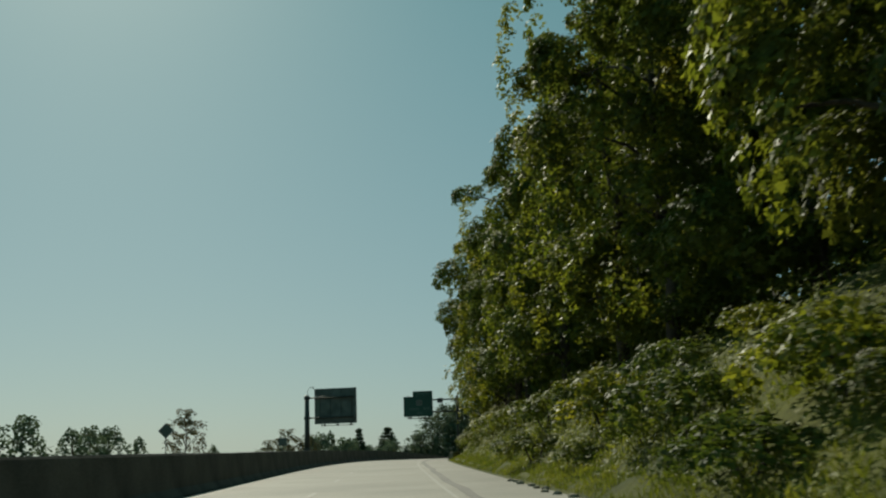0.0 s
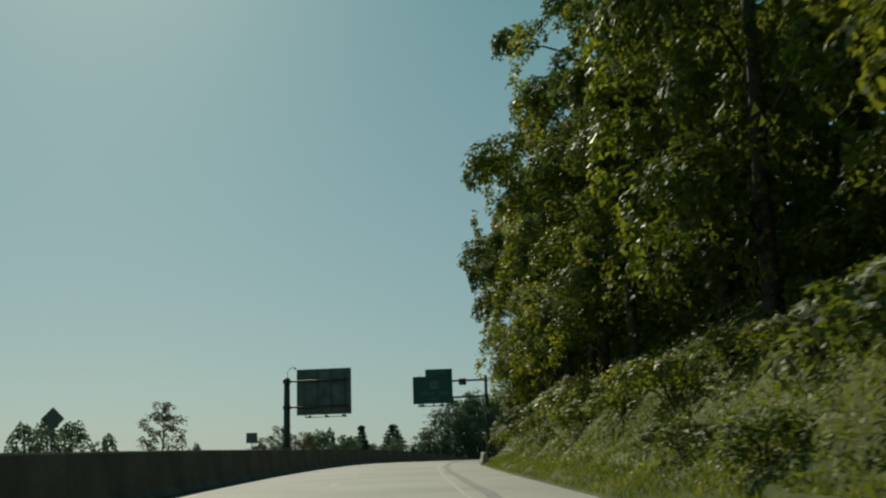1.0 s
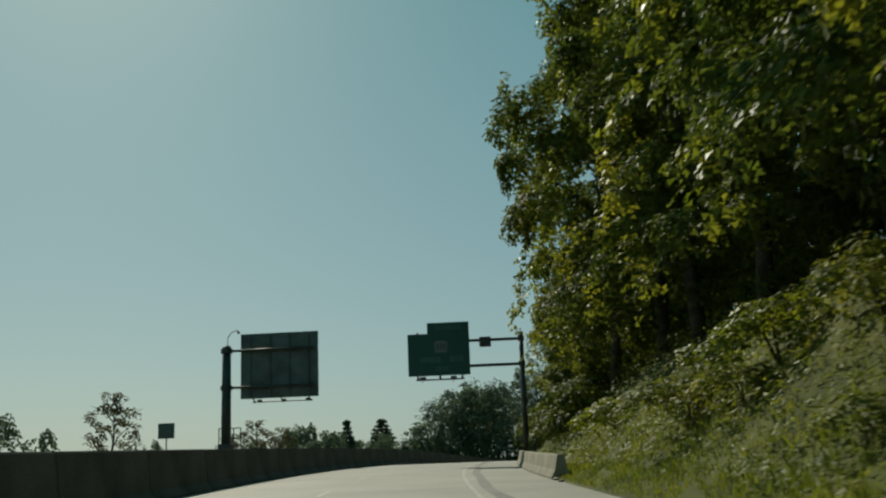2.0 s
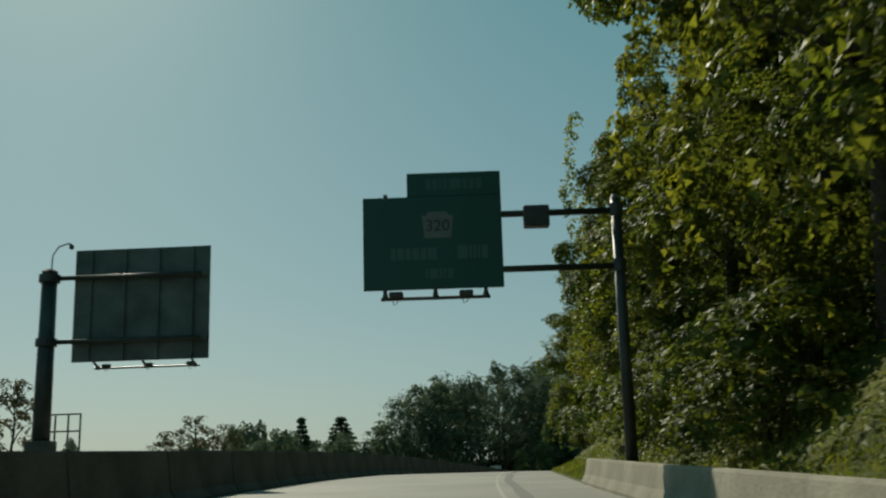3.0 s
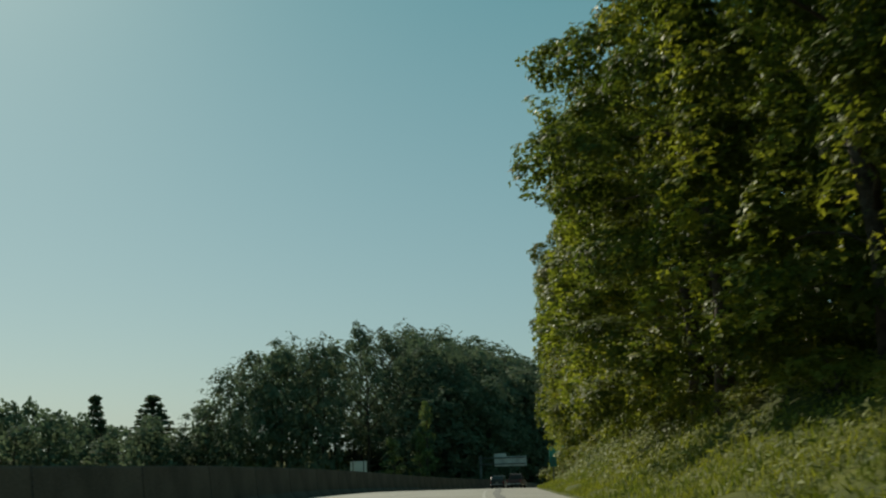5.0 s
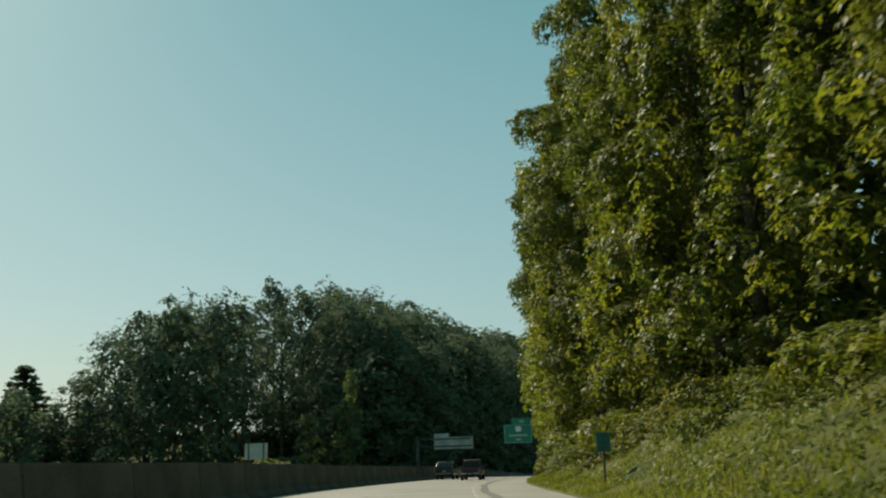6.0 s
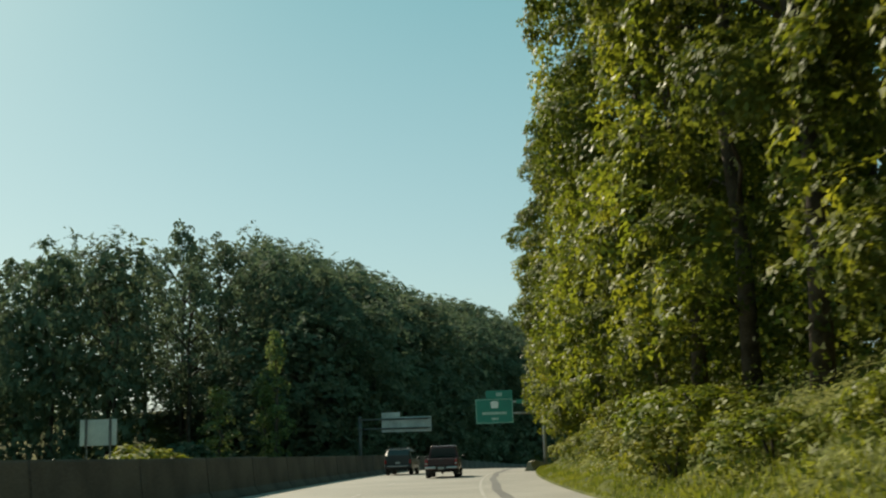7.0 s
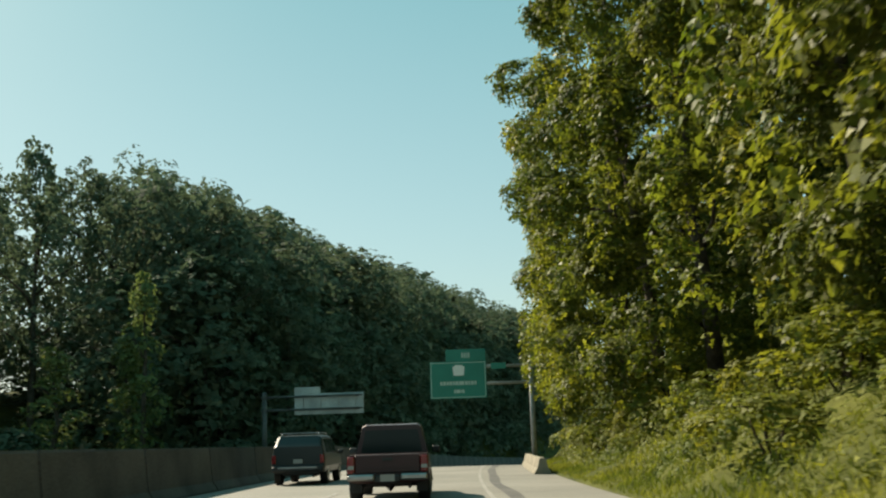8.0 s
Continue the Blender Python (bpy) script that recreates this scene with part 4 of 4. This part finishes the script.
bars((0.14, 0.16, 0.12, 0.16, 0.12, 0.18, 0.3, 0.16, 0.12, 0.16, 0.12), -0.19, fd - 0.036, 4.50, 0.22, SIGN_PALE, fp)
bars((0.08, 0.24, 0.06, 0.1), -0.15, fd - 0.036, 4.02, 0.2, SIGN_PALE, fp)
part("border", boxes([(-0.19, fd - 0.034, 5.70, 3.2, 0.006, 0.035), (-0.19, fd - 0.034, 3.68, 3.2, 0.006, 0.035), (-1.79, fd - 0.034, 4.69, 0.035, 0.006, 2.0), (1.41, fd - 0.034, 4.69, 0.035, 0.006, 2.0)]), SIGN_PALE, fp)
part("arrow_plate", boxes([(2.2, -0.1, 5.45, 0.9, 0.05, 0.36)], 0.01), SIGN_LIT, far_sign)
back_sign, bd = gantry_sign(325.0, -14.58, -9.1, 4.25, 5.85, -16.9, (5.65, 4.65), "back", "pale back of an overhead sign beyond the median", lights=False, pole_r=0.18)
part("upper_panel", boxes([(-13.55, bd, 6.11, 2.05, 0.06, 0.5)], 0.01), ALU, back_sign, "pale upper panel")


railing = tagged(new("railing"), "dark steel railing beside the foot of the sign pole", "railing")
railing.matrix_basis = stand(139.0, -17.95, 0)
for z in (3.2, 2.45, 1.0):
    part("rail", boxes([(0, 0, z, 1.75, 0.06, 0.07)], 0.01), POLE_STEEL, railing)
for x in (-0.85, -0.3, 0.3, 0.85):
    part("post", boxes([(x, 0, 1.6, 0.07, 0.07, 3.2)], 0.01), POLE_STEEL, railing)


# ---- small signs ----
def post_sign(name, s, lat, low, high, width, face, label, posts=(0,), diamond=False):
    root = tagged(new(name), label, "road sign")
    root.matrix_basis = stand(s, lat, 0)
    base = float(land(s, lat))
    z = (low + high) / 2
    if diamond:
        bm = boxes([(0, 0, 0, width * 0.707, 0.02, width * 0.707)])
        bmesh.ops.transform(bm, matrix=pose(0, 0, z, 0, 45, 0), verts=bm.verts)
    else:
        bm = boxes([(0, 0, z, width, 0.03, high - low)], 0.006)
    panel = part("panel", bm, face, root)
    for x in posts:
        part("post", boxes([(x, 0.05, (base + high) / 2 - 0.2, 0.07, 0.06, high - base + 0.2)], 0.008), STEEL, root)
    return root, panel


post_sign("warning_sign", 92, -21.4, 3.0, 4.0, 1.42, ALU_DARK, "dark back of a diamond warning sign on a post", diamond=True)
post_sign("road_sign", 126, -17.9, 2.25, 3.2, 1.05, ALU_DARK, "dark back of a rectangular road sign on a post")
wide, wp = post_sign("road_sign", 268, -17.9, 2.1, 3.4, 1.9, ALU, "pale aluminium back of a wide road sign", (-0.6, 0.6))
for x in (-0.62, 0.62):
    part("rib", boxes([(x, -0.06, 2.73, 0.1, 0.08, 1.42)]), STEEL, wp)
marker, mp = post_sign("marker_sign", 216.5, 5.05, 1.15, 1.7, 0.40, SIGN_TEAL, "small blue-green marker sign on a post in weeds")
for z, w in ((1.58, 0.12), (1.42, 0.2), (1.27, 0.16)):
    part("letter_bar", boxes([(0, -0.02, z, w, 0.006, 0.07)]), SIGN_TEXT, mp)
rail = tagged(new("outer_parapet"), "far parapet of the opposite carriageway with a rail", "barrier", kind="structure")
par = wall_segment("parapet_segment", 5.98, 1.0, 0.3, 0.1, CONCRETE)
rail_me = bpy.data.meshes.new("parapet_rail")
_bm = boxes([(0, 0, 1.45, 0.08, 5.99, 0.1), (0, -2.0, 1.2, 0.07, 0.07, 0.5), (0, 0, 1.2, 0.07, 0.07, 0.5), (0, 2.0, 1.2, 0.07, 0.07, 0.5)])
_bm.to_mesh(rail_me)
_bm.free()
rail_me.materials.append(STEEL)
for k in range(-4, 50):
    share("parapet_segment", par, rail, stand(6.0 * k, -17.5, -0.1, 0, False))
    share("rail_piece", rail_me, rail, stand(6.0 * k, -17.5, -0.1, 0, False))


# ---- vehicles ----
def loft(sections):
    """A skin through half cross-sections (y, [(x, z), ...]), mirrored about x = 0 and closed at both ends."""
    bm = bmesh.new()
    rings = []
    for y, half in sections:
        pts = half + [(-x, z) for x, z in half[::-1]]
        rings.append([bm.verts.new((x, y, z)) for x, z in pts])
    for a, b in zip(rings, rings[1:]):
        for i in range(len(a)):
            j = (i + 1) % len(a)
            bm.faces.new((a[i], a[j], b[j], b[i]))
    bm.faces.new(rings[0][::-1])
    bm.faces.new(rings[-1])
    bmesh.ops.recalc_face_normals(bm, faces=bm.faces)
    return bm


def pane(corners, thick=0.012):
    bm = bmesh.new()
    face = bm.faces.new([bm.verts.new(c) for c in corners])
    ex = bmesh.ops.extrude_face_region(bm, geom=[face])
    nrm = face.normal.copy() if face.normal.length else Vector((0, -1, 0))
    face.normal_update()
    nrm = face.normal
    for v in [g for g in ex["geom"] if isinstance(g, bmesh.types.BMVert)]:
        v.co += nrm * thick
    bmesh.ops.recalc_face_normals(bm, faces=bm.faces)
    return bm


def wheel(parent, x, y, r, w):
    bm = tube([(x - w / 2, y, r), (x - w / 2 + 0.03, y, r), (x + w / 2 - 0.03, y, r), (x + w / 2, y, r)], [r * 0.93, r, r, r * 0.93], 24)
    t = part("wheel", bm, RUBBER, parent, "black rubber tyre")
    side = 1 if x > 0 else -1
    part("rim", tube([(x + side * (w / 2 - 0.01), y, r), (x + side * (w / 2 + 0.012), y, r)], [r * 0.62, r * 0.56], 18), CHROME, t)
    part("hub", tube([(x + side * w / 2, y, r), (x + side * (w / 2 + 0.03), y, r)], r * 0.16, 10), STEEL, t)


def side_windows(root, body_z, top_z, wb, wt, spans):
    for side in (-1, 1):
        for y0, y1, y2, y3 in spans:
            e = 0.012 * side
            part("side_window", pane([(side * wb + e, y0, body_z), (side * wb + e, y1, body_z), (side * wt + e, y2, top_z), (side * wt + e, y3, top_z)], 0.006 * 1), GLASS, root)


def pickup(m):
    root = tagged(new("pickup_truck"), "dark red pickup truck with a chrome rear bumper", "pickup truck")
    w = 0.86
    lower = [(0.60, 0.42), (w - 0.02, 0.46), (w, 0.62), (w, 0.86), (w - 0.03, 1.04)]
    hood = lambda y, z, k=1.0: (y, [(0.60, 0.40), ((w - 0.02) * k, 0.46), (w * k, 0.62), (w * k, 0.84), ((w - 0.05) * k, z)])
    part("bed", loft([(0.10, [(0.58, 0.46), *lower[1:]]), (0.14, lower), (1.9, lower)]), CAR_RED, root, "dark red cargo bed")
    part("body", loft([hood(1.93, 1.04), hood(3.55, 1.04), hood(4.7, 0.98, 0.97), hood(5.0, 0.86, 0.90)]), CAR_RED, root, "dark red cab body and bonnet")
    cabs = [(1.95, [(0.5, 1.0), (w - 0.04, 1.02), (w - 0.10, 1.30), (0.66, 1.66), (0.58, 1.715)]), (2.15, [(0.5, 1.0), (w - 0.04, 1.02), (w - 0.09, 1.30), (0.68, 1.69), (0.60, 1.745)]),
            (3.2, [(0.5, 1.0), (w - 0.04, 1.02), (w - 0.09, 1.30), (0.68, 1.69), (0.60, 1.74)]), (3.9, [(0.5, 1.0), (w - 0.05, 1.02), (w - 0.08, 1.04), (0.72, 1.05), (0.64, 1.055)])]
    part("cab", loft(cabs), CAR_RED, root, "dark red cab with a pale roof edge")
    part("rear_window", pane([(-0.70, 1.945, 1.07), (0.70, 1.945, 1.07), (0.60, 1.945, 1.60), (-0.60, 1.945, 1.60)], 0.012), GLASS, root, "dark tinted rear window")
    side_windows(root, 1.10, 1.60, w - 0.045, 0.685, [(2.1, 2.95, 2.95, 2.25), (3.05, 3.75, 3.3, 3.05)])
    gate = part("tailgate", boxes([(0, 0.085, 0.84, 1.36, 0.05, 0.40)], 0.02), CAR_RED, root, "dark red tailgate")
    part("latch", boxes([(0, 0.052, 0.93, 0.22, 0.02, 0.07)], 0.01), TRIM, gate)
    part("tailgate_crease", boxes([(0, 0.054, 0.74, 1.2, 0.014, 0.03)], 0.004), CAR_RED, gate)
    for side in (-1, 1):
        lamp = part("tail_light", boxes([(side * 0.765, 0.075, 0.83, 0.15, 0.07, 0.36)], 0.02), LENS_RED, root, "red tail light with a clear band")
        part("reverse_lens", boxes([(side * 0.765, 0.036, 0.77, 0.13, 0.012, 0.08)], 0.004), LENS_WHITE, lamp)
        part("bumper_half", boxes([(side * 0.55, -0.06, 0.555, 0.56, 0.16, 0.13)], 0.03), CHROME, root, "chrome bumper step")
        part("mirror", boxes([(side * 1.0, 3.4, 1.12, 0.2, 0.1, 0.17)], 0.03), TRIM, root)
        part("mud_flap", boxes([(side * 0.70, 0.55, 0.36, 0.24, 0.02, 0.3)]), TRIM, root)
        part("headlight", boxes([(side * 0.62, 4.96, 0.76, 0.3, 0.06, 0.16)], 0.02), LENS_WHITE, root)
        for y in (1.05, 4.15):
            wheel(root, side * 0.74, y, 0.36, 0.25)
    centre = part("bumper_step", boxes([(0, -0.04, 0.52, 0.55, 0.14, 0.16)], 0.03), TRIM, root, "dark bumper centre step")
    plate = part("number_plate", boxes([(0, -0.118, 0.54, 0.30, 0.01, 0.15)]), LENS_WHITE, centre, "pale number plate")
    part("frame_rail", boxes([(0, 2.5, 0.42, 0.9, 4.4, 0.12)], 0.02), TRIM, root, "dark underbody")
    part("axle", tube([(-0.7, 1.05, 0.36), (-0.1, 1.05, 0.36), (0.0, 1.05, 0.34), (0.1, 1.05, 0.36), (0.7, 1.05, 0.36)], [0.05, 0.06, 0.15, 0.06, 0.05], 10), TRIM, root)
    part("exhaust", tube([(0.45, 0.2, 0.33), (0.45, 1.8, 0.36)], 0.035, 8), STEEL, root)
    root.matrix_basis = m
    return root


def wagon(m):
    root = tagged(new("sport_utility_car"), "dark green estate car with a roof rack", "car")
    w = 0.90
    low = [(0.62, 0.40), (w - 0.02, 0.45), (w, 0.66), (w, 0.92), (w - 0.02, 1.08)]
    sec = lambda y, k, z1, x1, z2, x2, z3: (y, [(0.60 * k, 0.40), ((w - 0.02) * k, 0.46), (w * k, 0.66), (w * k, 0.92), ((w - 0.02) * k, z1), (x1, z2), (x2, z3)])
    part("body", loft([sec(0.04, 0.95, 1.05, 0.80, 1.30, 0.74, 1.36), sec(0.12, 1, 1.08, 0.78, 1.40, 0.70, 1.46), sec(0.34, 1, 1.08, 0.74, 1.68, 0.64, 1.745), sec(0.9, 1, 1.08, 0.74, 1.71, 0.64, 1.775),
                       sec(2.4, 1, 1.08, 0.74, 1.71, 0.64, 1.77), sec(2.75, 1, 1.08, 0.76, 1.60, 0.66, 1.66), sec(3.35, 1, 1.05, 0.80, 1.07, 0.70, 1.09), sec(4.3, 0.97, 0.98, 0.78, 1.0, 0.66, 1.02), sec(4.62, 0.9, 0.84, 0.7, 0.86, 0.6, 0.88)]),
         CAR_GREEN, root, "dark green body")
    part("rear_window", pane([(-0.70, 0.10, 1.12), (0.70, 0.10, 1.12), (0.63, 0.285, 1.62), (-0.63, 0.285, 1.62)], 0.012), GLASS, root, "dark tinted rear window")
    side_windows(root, 1.12, 1.62, w - 0.03, 0.755, [(0.45, 1.15, 1.15, 0.55), (1.25, 2.0, 2.0, 1.25), (2.1, 3.0, 2.65, 2.1)])
    part("rear_bumper", boxes([(0, -0.02, 0.58, 1.72, 0.18, 0.22)], 0.05), TRIM, root, "dark rear bumper with a pale strip")
    part("bumper_strip", boxes([(0, -0.115, 0.62, 1.3, 0.012, 0.06)], 0.003), CHROME, root)
    part("number_plate", boxes([(0, 0.025, 0.84, 0.30, 0.012, 0.15)]), LENS_WHITE, root, "pale number plate")
    part("wiper", tube([(0.0, 0.085, 1.11), (0.25, 0.115, 1.16)], 0.012, 5), TRIM, root)
    for side in (-1, 1):
        part("tail_light", boxes([(side * 0.80, 0.05, 0.92, 0.14, 0.10, 0.30)], 0.02), LENS_RED, root, "red tail light")
        part("roof_rail", tube([(side * 0.62, 0.5, 1.78), (side * 0.62, 0.6, 1.85), (side * 0.62, 2.2, 1.85), (side * 0.62, 2.3, 1.78)], 0.018, 6), CHROME, root)
        part("mirror", boxes([(side * 1.04, 2.95, 1.14, 0.2, 0.1, 0.16)], 0.03), CAR_GREEN, root)
        part("headlight", boxes([(side * 0.62, 4.58, 0.74, 0.28, 0.06, 0.14)], 0.02), LENS_WHITE, root)
        for y in (0.85, 3.75):
            wheel(root, side * 0.77, y, 0.36, 0.24)
    for y in (0.75, 1.9):
        part("cross_bar", tube([(-0.62, y, 1.85), (0.62, y, 1.85)], 0.016, 6), CHROME, root)
    part("underbody", boxes([(0, 2.3, 0.40, 1.1, 4.0, 0.12)], 0.02), TRIM, root)
    part("exhaust", tube([(0.5, 0.1, 0.30), (0.5, 1.5, 0.34)], 0.035, 8), STEEL, root)
    root.matrix_basis = m
    return root


pickup(stand(268.6, -0.72, 0.0, 0, False) @ Matrix.Diagonal((0.97, 1, 0.92, 1)))
wagon(stand(280.0, -4.3, 0.0, 0, False) @ Matrix.Diagonal((0.95, 1, 0.875, 1)))
